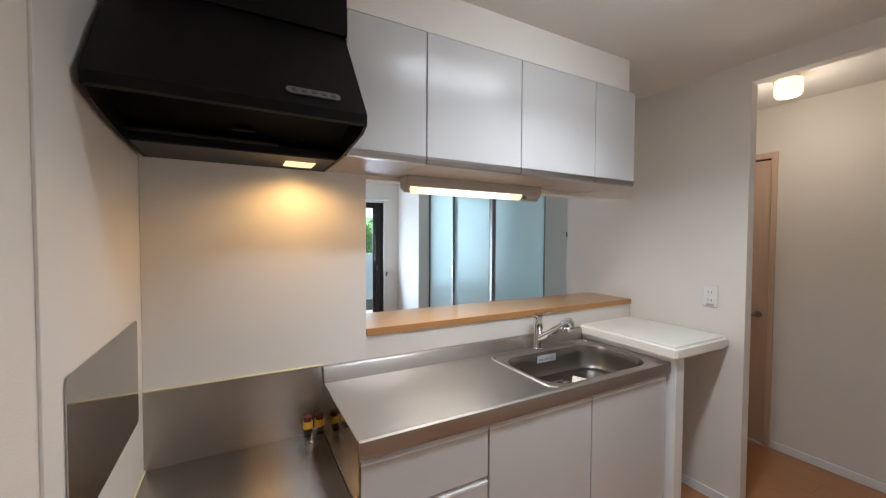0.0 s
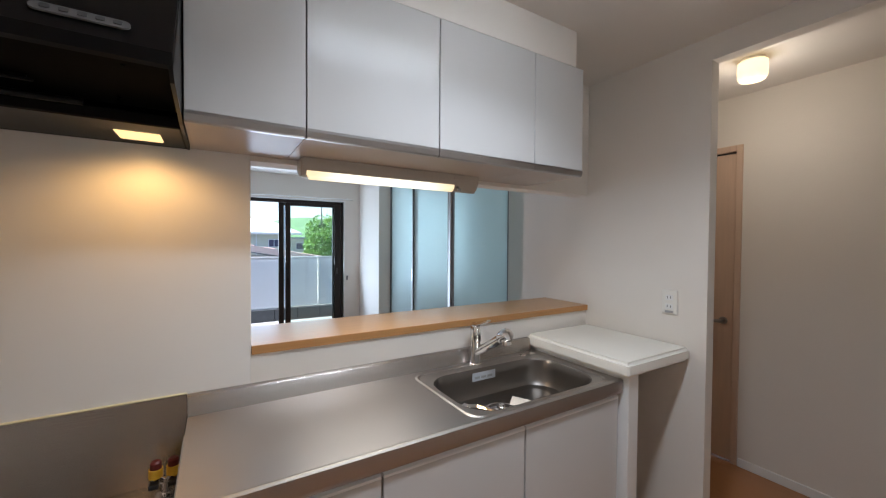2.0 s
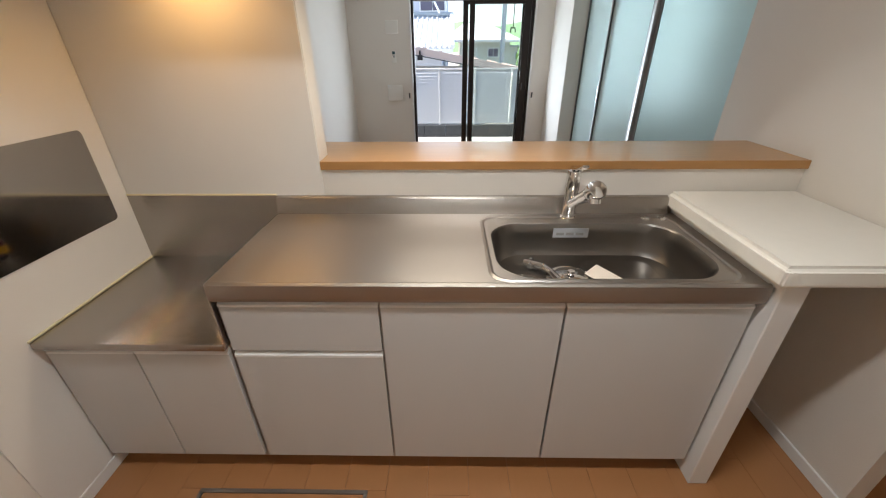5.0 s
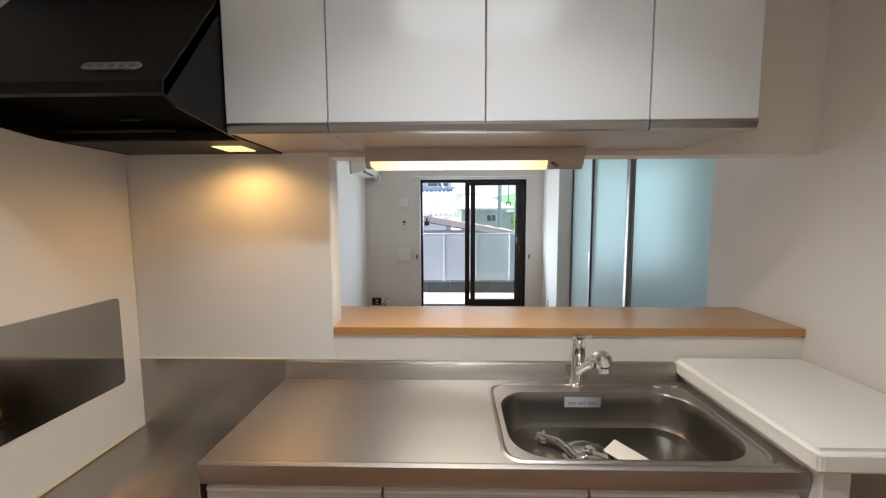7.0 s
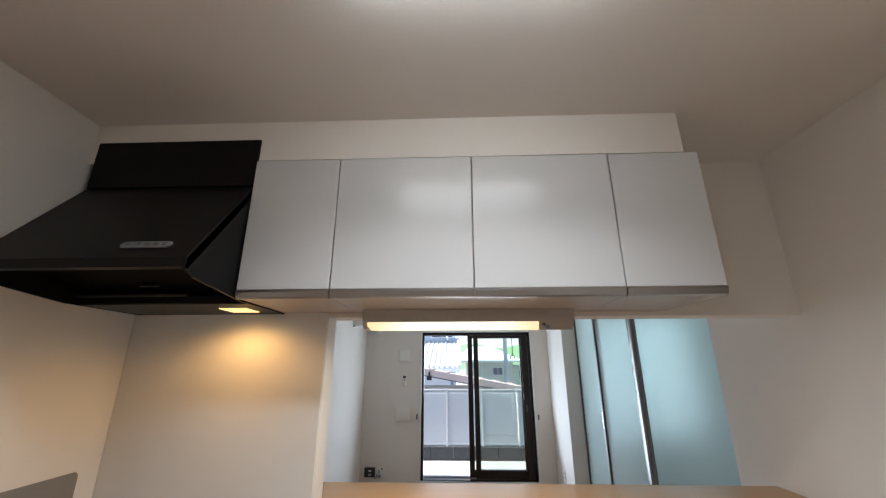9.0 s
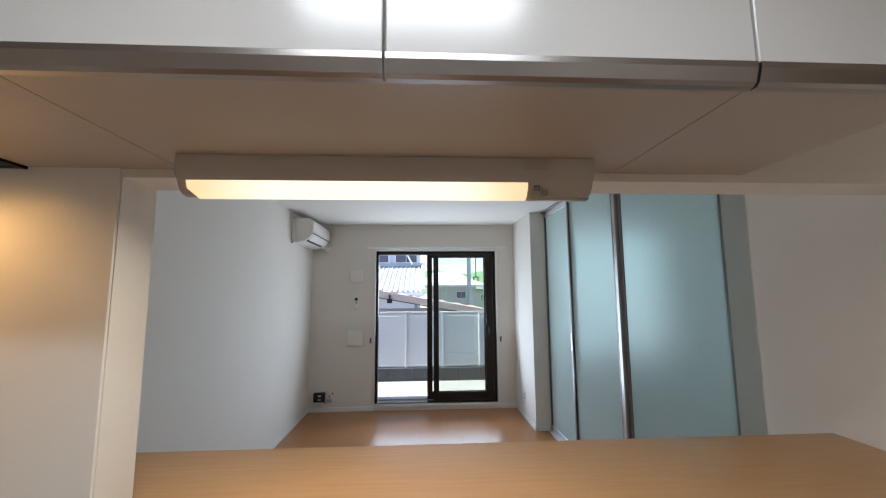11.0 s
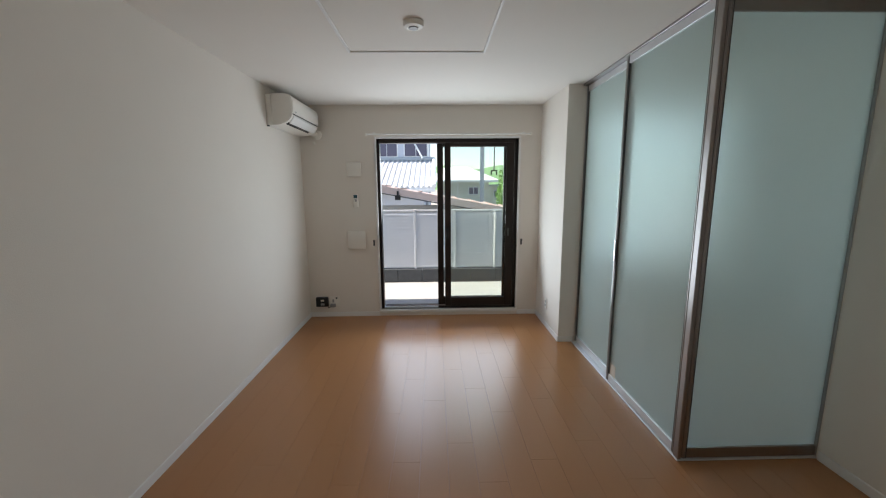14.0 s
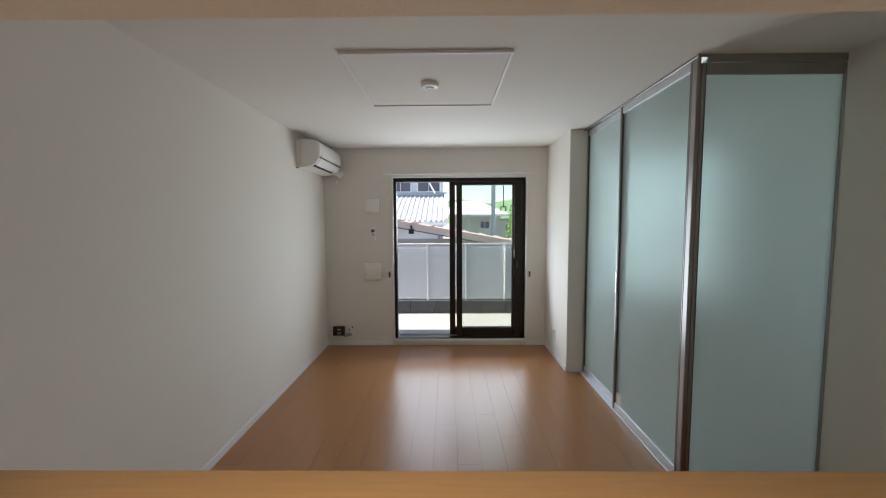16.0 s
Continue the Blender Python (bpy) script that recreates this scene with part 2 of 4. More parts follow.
def box(bm, x0, x1, y0, y1, z0, z1, bevel=0.0, segs=1):
    m = Matrix.LocRotScale(((x0 + x1) / 2, (y0 + y1) / 2, (z0 + z1) / 2), None, (abs(x1 - x0), abs(y1 - y0), abs(z1 - z0)))
    vs = bmesh.ops.create_cube(bm, size=1, matrix=m)["verts"]
    if bevel:
        es = list({e for v in vs for e in v.link_edges})
        bmesh.ops.bevel(bm, geom=es, offset=bevel, segments=segs, affect="EDGES", profile=0.5)
    return bm


def boxes(*args, bevel=0.0, segs=1):
    bm = bmesh.new()
    for a in args:
        box(bm, *a, bevel=bevel, segs=segs)
    return bm


def rod(bm, a, b, r, r2=None, n=16):
    a, b = Vector(a), Vector(b)
    m = Matrix.Translation((a + b) / 2) @ (b - a).to_track_quat("Z", "Y").to_matrix().to_4x4()
    bmesh.ops.create_cone(bm, cap_ends=True, segments=n, radius1=r, radius2=r if r2 is None else r2, depth=(b - a).length, matrix=m)
    return bm


def tube(bm, points, r, n=10):
    """A bent tube through points, with a ball at each bend."""
    for a, b in zip(points, points[1:]):
        rod(bm, a, b, r, n=n)
    for q in points[1:-1]:
        bmesh.ops.create_uvsphere(bm, u_segments=n, v_segments=6, radius=r, matrix=Matrix.Translation(q))
    return bm


def lathe(bm, at, profile, n=28, axis=None):
    """Turns a profile of (radius, height) about an upright axis at a place."""
    m = Matrix.Translation(at) @ (axis or Matrix.Identity(4))
    rings = [[bm.verts.new(m @ Vector((max(r, 1e-4) * math.cos(2 * math.pi * i / n), max(r, 1e-4) * math.sin(2 * math.pi * i / n), h))) for i in range(n)] for r, h in profile]
    for p, q in zip(rings, rings[1:]):
        for i in range(n):
            bm.faces.new((p[i], p[(i + 1) % n], q[(i + 1) % n], q[i]))
    bm.faces.new(rings[0][::-1])
    bm.faces.new(rings[-1])
    return bm


def prism(bm, outline, axis, lo, hi):
    """Pushes a flat outline along x, y or z; outline gives the two other coordinates in order."""
    def at(p, v):
        return {"x": (v, p[0], p[1]), "y": (p[0], v, p[1]), "z": (p[0], p[1], v)}[axis]
    a = [bm.verts.new(at(p, lo)) for p in outline]
    b = [bm.verts.new(at(p, hi)) for p in outline]
    n = len(outline)
    faces = [bm.faces.new(a), bm.faces.new(b[::-1])]
    for i in range(n):
        faces.append(bm.faces.new((a[i], b[i], b[(i + 1) % n], a[(i + 1) % n])))
    bmesh.ops.recalc_face_normals(bm, faces=faces)
    return bm


def rounded(x0, x1, y0, y1, r, n=6):
    """A rounded rectangle's outline."""
    out = []
    for cx, cy, s in ((x1 - r, y1 - r, 0), (x0 + r, y1 - r, 90), (x0 + r, y0 + r, 180), (x1 - r, y0 + r, 270)):
        out += [(cx + r * math.cos(radians(s + 90 * i / n)), cy + r * math.sin(radians(s + 90 * i / n))) for i in range(n + 1)]
    return out


def mesh_of(name, bm, mat, smooth=False):
    me = bpy.data.meshes.new(name)
    bm.normal_update()
    bm.to_mesh(me)
    bm.free()
    me.materials.append(mat)
    if smooth:
        for p in me.polygons:
            p.use_smooth = True
        me.set_sharp_from_angle(angle=radians(35))
    return me


def thing(name, at, label, category, group="", kind="", dz=0.0):
    ob = new(name)
    ob.empty_display_size = 0.1
    ob.location = (at[0], at[1], at[2] + dz)
    ob["base"] = list(at)
    return tagged(ob, label, category, group, kind)


def part(name, bm, mat, parent, label="", smooth=False):
    """One mesh under a thing or a part; the bmesh is in the world's coordinates."""
    base = Vector(parent["base"])
    bmesh.ops.translate(bm, verts=bm.verts, vec=-base)
    ob = new(name, mesh_of(name, bm, mat, smooth))
    ob.parent = parent
    ob["base"] = list(base)
    return tagged(ob, label)


def solo(name, bm, mat, label="", category="", kind="", smooth=False, group=""):
    ob = new(name, mesh_of(name, bm, mat, smooth))
    ob["base"] = [0.0, 0.0, 0.0]
    return tagged(ob, label, category, group, kind)


def structure(name, bm, mat, label="", category=""):
    return solo(name, bm, mat, label, category, "structure")


# ---- structure ----
structure("floor", boxes((-0.3, 5.2, -2.6, OY, -0.20, -0.016)), FLOOR_GAP, "floor under light brown wooden planks", "floor")
structure("ceiling", boxes((-0.3, 5.2, 0.100, OY, CEIL, 2.55), (-0.3, 5.2, -2.6, 0.100, KCEIL, 2.55)), CEILING, "plain off-white papered ceiling", "ceiling")
structure("wall_west", boxes((-0.3, LX, 0.100, OY, -0.02, CEIL)), WALLPAPER, "plain white papered living room wall", "wall")
structure("wall_kitchen_west", boxes((-0.3, KX, -2.3, 0.0, -0.02, KCEIL)), WALLPAPER, "white kitchen side wall", "wall")
structure("wall_north", boxes((-0.3, W0, FY, OY, -0.02, CEIL), (W1, 3.3, FY, OY, -0.02, CEIL), (W0, W1, FY, OY, WZ1, CEIL), (W0, W1, FY, OY, -0.02, WZ0),
          (4.6, 5.2, FY, OY, -0.02, CEIL), (3.3, 4.6, FY, OY, 2.3, CEIL), (3.3, 4.6, FY, OY, -0.02, 0.6)), WALLPAPER, "white papered wall round the terrace window", "wall")
structure("wall_divider", boxes((-0.3, 0.78, 0.0, 0.100, -0.02, KCEIL), (0.78, RX, 0.0, 0.100, -0.02, 1.023), (0.78, RX, 0.0, 0.100, 1.722, KCEIL)), WALLPAPER,
          "white wall with a wide serving hatch above the sink", "wall")
structure("wall_kitchen_east", boxes((RX, RX + 0.065, -0.665, 0.100, -0.02, KCEIL), (RX, RX + 0.065, 0.100, 0.56, -0.02, CEIL), (RX, RX + 0.065, -1.36, -0.665, 2.276, KCEIL)), WALLPAPER, "white wall with an opening to the hall", "wall")
structure("wall_recess", boxes((RX + 0.065, HX, 0.45, 0.56, -0.02, CEIL)), WALLPAPER, "white wall between hall and living room", "wall")
structure("wall_east", boxes((WX, WX + 0.1, 0.56, SIDE_Y + 0.02, -0.02, CEIL)), WALLPAPER, "white living room wall with a control panel", "wall")
structure("wall_hall", boxes((HX, HX + 0.12, -2.3, -0.41, -0.02, KCEIL), (HX, HX + 0.12, 0.37, 0.45, -0.02, KCEIL), (HX, HX + 0.12, -0.41, 0.37, 2.04, KCEIL)), WALLPAPER, "white papered hall wall", "wall")
structure("wall_hall_south", boxes((1.95, HX, -2.42, -2.3, -0.02, KCEIL)), WALLPAPER, "white hall end wall", "wall")
structure("wall_partition", boxes((1.95, 2.05, -2.3, -1.355, -0.02, KCEIL), (2.05, RX + 0.065, -1.47, -1.36, -0.02, KCEIL)), WALLPAPER, "white partition beside the kitchen recess", "wall")
structure("wall_south", boxes((-0.3, 1.95, -2.42, -2.3, -0.02, KCEIL)), WALLPAPER, "white wall behind the kitchen", "wall")
structure("wall_pillar", boxes((2.597, 2.795, 3.362, FY, -0.02, CEIL)), WALLPAPER, "white papered pier beside the frosted doors", "wall")
structure("wall_side_room_east", boxes((5.1, 5.2, SIDE_Y, FY, -0.02, CEIL)), WALLPAPER, "white side room wall", "wall")
structure("wall_side_room_south", boxes((WX + 0.1, 5.2, SIDE_Y - 0.1, SIDE_Y, -0.02, CEIL)), WALLPAPER, "white side room wall", "wall")
structure("wall_soffit", boxes((KX, 2.070, -0.358, 0.0, 2.228, KCEIL)), WALLPAPER, "white boxed soffit above the cabinets", "wall")

# fire-resistant panels on the walls behind the stove
structure("panel_stove_back", boxes((KX + 0.006, 0.778, -0.006, 0.0, 0.92, 2.2), bevel=0.001), PANEL_WHITE, "smooth cream kitchen wall panel", "wall panel")
structure("panel_stove_side", boxes((KX, KX + 0.006, -0.755, -0.006, 0.0, 2.384), bevel=0.001), PANEL_WHITE, "smooth cream kitchen wall panel", "wall panel")


def baseboard(*runs):
    return structure("baseboard", boxes(*runs, bevel=0.003), TRIM, "low white baseboard", "baseboard")


BH = 0.055
baseboard((LX, LX + 0.010, 0.100, FY, 0, BH))
baseboard((LX + 0.010, W0 - 0.02, FY - 0.010, FY, 0, BH))
baseboard((W1 + 0.02, 2.597, FY - 0.010, FY, 0, BH))
baseboard((2.587, 2.597, 3.362, FY - 0.010, 0, BH))
baseboard((2.587, 2.737, 3.352, 3.362, 0, BH))
baseboard((WX - 0.010, WX, 0.56, SIDE_Y - 0.03, 0, BH))
baseboard((RX - 0.010, RX, -0.663, 0.0, 0, BH))
baseboard((HX - 0.010, HX, -2.3, -0.45, 0, BH))
baseboard((KX, KX + 0.010, -2.3, -0.49, 0, BH))

# ---- terrace window ----


def terrace_window():
    w = thing("window_1", (1.56, FY, WZ0), "tall dark bronze sliding terrace window, slid open on one half", "window", kind="structure")
    part("window_casing", boxes((W0 - 0.022, W0, FY - 0.012, FY + 0.05, WZ0 - 0.02, WZ1 + 0.02), (W1, W1 + 0.022, FY - 0.012, FY + 0.05, WZ0 - 0.02, WZ1 + 0.02),
         (W0, W1, FY - 0.012, FY + 0.05, WZ1, WZ1 + 0.022), (W0, W1, FY - 0.018, FY + 0.05, WZ0 - 0.036, WZ0), bevel=0.003), TRIM, w, "white painted casing")
    part("window_frame", boxes((W0, W0 + 0.030, FY + 0.03, FY + 0.12, WZ0, WZ1), (W1 - 0.035, W1, FY + 0.03, FY + 0.12, WZ0, WZ1),
         (W0, W1, FY + 0.03, FY + 0.12, WZ1 - 0.045, WZ1), (1.446, W1, FY + 0.03, FY + 0.12, WZ0, WZ0 + 0.022), bevel=0.003), DARK_BRONZE, w)
    part("sill_track", boxes((W0 + 0.030, 1.446, FY + 0.03, FY + 0.12, WZ0, WZ0 + 0.018), bevel=0.003), ALU_DAYLIT, w, "pale aluminium sill track")
    for x0, x1, y0 in ((1.530, W1 - 0.037, FY + 0.035), (1.446, W1 - 0.058, FY + 0.078)):
        s = part("sash", boxes((x0, x0 + 0.068, y0, y0 + 0.034, WZ0 + 0.022, WZ1 - 0.045), (x1 - 0.088, x1, y0, y0 + 0.034, WZ0 + 0.022, WZ1 - 0.045),
                 (x0 + 0.068, x1 - 0.088, y0, y0 + 0.034, WZ1 - 0.085, WZ1 - 0.045), (x0 + 0.068, x1 - 0.088, y0, y0 + 0.034, WZ0 + 0.022, WZ0 + 0.122), bevel=0.004), DARK_BRONZE, w)
        pane = part("pane", boxes((x0 + 0.06, x1 - 0.08, y0 + 0.014, y0 + 0.020, WZ0 + 0.11, WZ1 - 0.08)), GLASS, s)
        pane.visible_shadow = False
    part("lock", boxes((1.545, 1.573, FY + 0.015, FY + 0.035, 0.90, 1.02), bevel=0.005), BLACK, w)
    part("pull", boxes((W1 - 0.10, W1 - 0.085, FY + 0.026, FY + 0.035, 0.93, 1.02), bevel=0.004), GREY_DARK, w)
    part("track", boxes((W0 + 0.045, W1 - 0.035, FY + 0.05, FY + 0.056, WZ0 + 0.022, WZ0 + 0.034), (W0 + 0.045, W1 - 0.035, FY + 0.094, FY + 0.1, WZ0 + 0.022, WZ0 + 0.034)), ALU, w)


terrace_window()


def side_window():
    w = thing("window_2", (3.95, FY, 0.6), "side room window behind the frosted doors", "window", kind="structure")
    part("window_frame", boxes((3.3, 3.35, FY + 0.03, FY + 0.1, 0.6, 2.24), (4.55, 4.6, FY + 0.03, FY + 0.1, 0.6, 2.24), (3.35, 4.55, FY + 0.03, FY + 0.1, 2.19, 2.24),
         (3.35, 4.55, FY + 0.03, FY + 0.1, 0.6, 0.65), (3.92, 3.98, FY + 0.03, FY + 0.1, 0.65, 2.19), bevel=0.003), DARK_BRONZE, w)


side_window()

# ---- frosted sliding partition ----


def frosted_door(name, label, axis, fixed, lo, hi, z0, z1, stile0, stile1, bottom, top):
    """A frosted panel in an aluminium frame; it runs along x or y at a fixed place."""
    def b(u0, u1, d0, d1, a, c):
        return (fixed + d0, fixed + d1, u0, u1, a, c) if axis == "y" else (u0, u1, fixed + d0, fixed + d1, a, c)
    base = (fixed, lo, 0) if axis == "y" else (lo, fixed, 0)
    d = thing(name, base, label, "sliding door", "frosted partition doors")
    for u0, u1 in ((lo, lo + stile0), (hi - stile1, hi)):
        part("stile", boxes(b(u0, u1, -0.016, 0.016, z0, z1), b(u0 + (u1 - u0) * 0.25, u1 - (u1 - u0) * 0.25, -0.020, 0.020, z0, z1), bevel=0.002), ALU, d)
    for u in (lo + stile0, hi - stile1 - 0.004, lo - 0.003)[:3 if stile1 > 0.01 else 1]:
        part("gasket", boxes(b(u, u + 0.0025, -0.0175, 0.0175, z0 + 0.002, z1 - 0.002)), GREY_DARK, d)
    # rails along y get the window's glare as a paler colour
    part("bottom_rail", boxes(b(lo + stile0, hi - stile1, -0.014, 0.014, z0, z0 + bottom), bevel=0.002), ALU_DAYLIT if axis == "y" else ALU, d)
    part("top_rail", boxes(b(lo + stile0, hi - stile1, -0.014, 0.014, z1 - top, z1), bevel=0.002), ALU_DAYLIT if axis == "y" else ALU, d)
    part("pane", boxes(b(lo + stile0 - 0.004, hi - stile1 + 0.004, -0.003, 0.003, z0 + bottom - 0.004, z1 - top + 0.004)), FROST, d, "frosted white glass pane")
    return d


d1 = frosted_door("sliding_door", "closed frosted glass sliding door in an aluminium frame", "y", 2.777, 2.583, 3.362, 0.014, CEIL - 0.017, 0.035, 0.022, 0.055, 0.05)
d2 = frosted_door("sliding_door", "closed frosted glass sliding door in an aluminium frame", "y", 2.747, SIDE_Y + 0.022, 2.618, 0.014, CEIL - 0.017, 0.018, 0.030, 0.055, 0.05)
d3 = frosted_door("fixed_panel", "fixed frosted glass panel in an aluminium frame", "x", SIDE_Y, SIDE_X - 0.001, WX, 0.014, 2.324, 0.020, 0.006, 0.060, 0.058)
structure("partition_post", boxes((2.725, 2.747, SIDE_Y - 0.02, SIDE_Y + 0.020, 0.010, CEIL - 0.016), bevel=0.003), ALU, "slim aluminium corner post of the partition", "post")
structure("partition_rail", boxes((2.724, 2.799, SIDE_Y - 0.022, 3.362, CEIL - 0.016, CEIL), (2.799, WX, SIDE_Y - 0.022, SIDE_Y + 0.022, 2.328, CEIL), bevel=0.002), ALU, "aluminium ceiling rail of the partition", "rail")
structure("partition_track", boxes((2.724, 2.799, SIDE_Y - 0.022, 3.352, 0, 0.010), (2.799, WX, SIDE_Y - 0.022, SIDE_Y + 0.022, 0, 0.010), bevel=0.002), ALU_DAYLIT, "aluminium floor track of the partition", "track")
part("pull", boxes((2.722, 2.731, 2.590, 2.608, 0.95, 1.10), bevel=0.003), CHROME, d2)
part("label", boxes((2.7425, 2.7435, 2.50, 2.585, 0.07, 0.16)), PAPER, d2, "small pale sticker")
part("pull", boxes((2.751, 2.762, 2.590, 2.608, 0.95, 1.10), bevel=0.003), CHROME, d1)

# ---- living room things ----


def ceiling_panel():
    x0, x1, y0, y1 = 0.865, 1.756, 1.656, 2.551
    t = thing("ceiling_panel", (1.31, 2.10, CEIL), "square white raised panel with a thin frame on the ceiling", "ceiling panel")
    part("board", boxes((x0 + 0.015, x1 - 0.015, y0 + 0.016, y1 - 0.016, CEIL - 0.008, CEIL), bevel=0.002), CEILING, t)
    for a in ((x0, x1, y0, y0 + 0.016), (x0, x1, y1 - 0.016, y1), (x0, x0 + 0.015, y0 + 0.016, y1 - 0.016), (x1 - 0.015, x1, y0 + 0.016, y1 - 0.016)):
        part("frame_strip", boxes((*a, CEIL - 0.016, CEIL), bevel=0.002), TRIM, t)


ceiling_panel()


def ceiling_rosette():
    x, y = 1.311, 2.10
    t = thing("ceiling_rosette", (x, y, CEIL - 0.008), "round white ceiling lamp socket without a lamp", "ceiling socket")
    part("base", lathe(bmesh.new(), (x, y, CEIL - 0.036), [(0.035, 0), (0.05, 0.004), (0.055, 0.012), (0.055, 0.028)]), PLASTIC, t, smooth=True)
    part("socket", lathe(bmesh.new(), (x, y, CEIL - 0.041), [(0.018, 0), (0.026, 0.001), (0.027, 0.006)], n=20), GREY_MID, t)


ceiling_rosette()


def air_conditioner():
    y0, y1, top = 3.375, 4.125, 2.302
    t = thing("air_conditioner", (LX, 3.75, top - 0.27), "white wall-mounted air conditioner with a closed flap", "air conditioner")
    # rounded end profile: square at the wall, curving under towards the outlet
    prof = [(0.048, 0.0), (0.175, 0.0), (0.205, -0.010), (0.222, -0.032), (0.228, -0.075), (0.226, -0.150), (0.214, -0.195), (0.180, -0.232), (0.120, -0.258), (0.048, -0.268)]
    bm = bmesh.new()
    prism(bm, [(LX + x, top + z) for x, z in prof], "y", y0, y1)
    bmesh.ops.bevel(bm, geom=[e for e in bm.edges if abs(e.verts[0].co.y - e.verts[1].co.y) < 1e-6], offset=0.007, segments=2, affect="EDGES")
    part("body", bm, PLASTIC, t, smooth=True)
    part("rear_casing", boxes((LX, LX + 0.047, y0 + 0.004, y1 - 0.004, top - 0.268, top - 0.004), bevel=0.004), PLASTIC, t, "shaded rear casing")
    part("front_panel", boxes((LX + 0.222, LX + 0.232, y0 + 0.014, y1 - 0.014, top - 0.158, top - 0.050), bevel=0.004, segs=2), PLASTIC, t, smooth=True)
    part("seam", boxes((LX + 0.214, LX + 0.2275, y0 + 0.022, y1 - 0.02, top - 0.172, top - 0.165)), BLACK, t, "dark seam under the front panel")
    bm = bmesh.new()
    prism(bm, [(LX + 0.222, top - 0.176), (LX + 0.224, top - 0.186), (LX + 0.190, top - 0.236), (LX + 0.178, top - 0.244), (LX + 0.178, top - 0.236), (LX + 0.212, top - 0.184)], "y", y0 + 0.05, y1 - 0.05)
    part("flap", bm, TRIM, t)
    bm = bmesh.new()
    prism(bm, [(LX + 0.176, top - 0.234), (LX + 0.179, top - 0.242), (LX + 0.152, top - 0.254), (LX + 0.150, top - 0.246)], "y", y0 + 0.05, y1 - 0.14)
    part("outlet_slot", bm, BLACK, t, "dark air outlet slot")
    part("badge", boxes((LX + 0.228, LX + 0.2325, y0 + 0.05, y0 + 0.10, top - 0.150, top - 0.143)), GREY_MID, t)
    part("drain_plug", boxes((LX + 0.002, LX + 0.022, y0 - 0.002, y0 + 0.01, top - 0.276, top - 0.266)), GREY_DARK, t)
    part("pipe_cover", tube(bmesh.new(), [(LX + 0.12, y1 - 0.02, top - 0.220), (LX + 0.15, y1 + 0.01, top - 0.232), (LX + 0.19, FY - 0.03, top - 0.245)], 0.030), PLASTIC, t, smooth=True)
    part("wall_cap", lathe(bmesh.new(), (LX + 0.19, FY, top - 0.245), [(0.050, 0), (0.048, 0.02), (0.034, 0.034)], axis=Matrix.Rotation(radians(90), 4, "X")), PLASTIC, t, smooth=True)
    part("putty", lathe(bmesh.new(), (LX + 0.15, FY, top - 0.330), [(0.016, 0), (0.010, 0.012)], n=12, axis=Matrix.Rotation(radians(90), 4, "X")), PLASTIC, t, smooth=True)


air_conditioner()


def vent_cover(x0, x1, z0, z1):
    t = thing("vent_cover", ((x0 + x1) / 2, FY, z0), "square white plastic cover on the wall", "vent cover", "wall covers")
    part("base", boxes((x0 + 0.012, x1 - 0.012, FY - 0.026, FY, z0 + 0.012, z1 - 0.012)), PLASTIC, t)
    part("cover", boxes((x0, x1, FY - 0.046, FY - 0.026, z0, z1), bevel=0.008, segs=2), PLASTIC, t, smooth=True)


vent_cover(0.452, 0.610, 1.612, 1.764)
vent_cover(0.428, 0.630, 0.808, 1.006)


def remote():
    x, z = 0.535, 1.272
    t = thing("remote_control", (x, FY, z), "white remote control in a wall holder", "remote control")
    part("holder", boxes((x - 0.030, x + 0.030, FY - 0.014, FY, z, z + 0.075), bevel=0.005), PLASTIC, t)
    body = part("body", boxes((x - 0.025, x + 0.025, FY - 0.030, FY - 0.014, z + 0.008, z + 0.145), bevel=0.006, segs=2), PLASTIC, t, smooth=True)
    part("screen", boxes((x - 0.020, x + 0.020, FY - 0.0315, FY - 0.029, z + 0.105, z + 0.139)), LCD, body, "dark display")
    part("dial", lathe(bmesh.new(), (x + 0.003, FY - 0.029, z + 0.075), [(0.012, 0), (0.010, 0.004)], n=14, axis=Matrix.Rotation(radians(90), 4, "X")), GREY_MID, body)
    for i in range(3):
        part("button", boxes((x - 0.016 + 0.012 * i, x - 0.008 + 0.012 * i, FY - 0.0325, FY - 0.029, z + 0.088, z + 0.096)), GREY_MID, body)


remote()


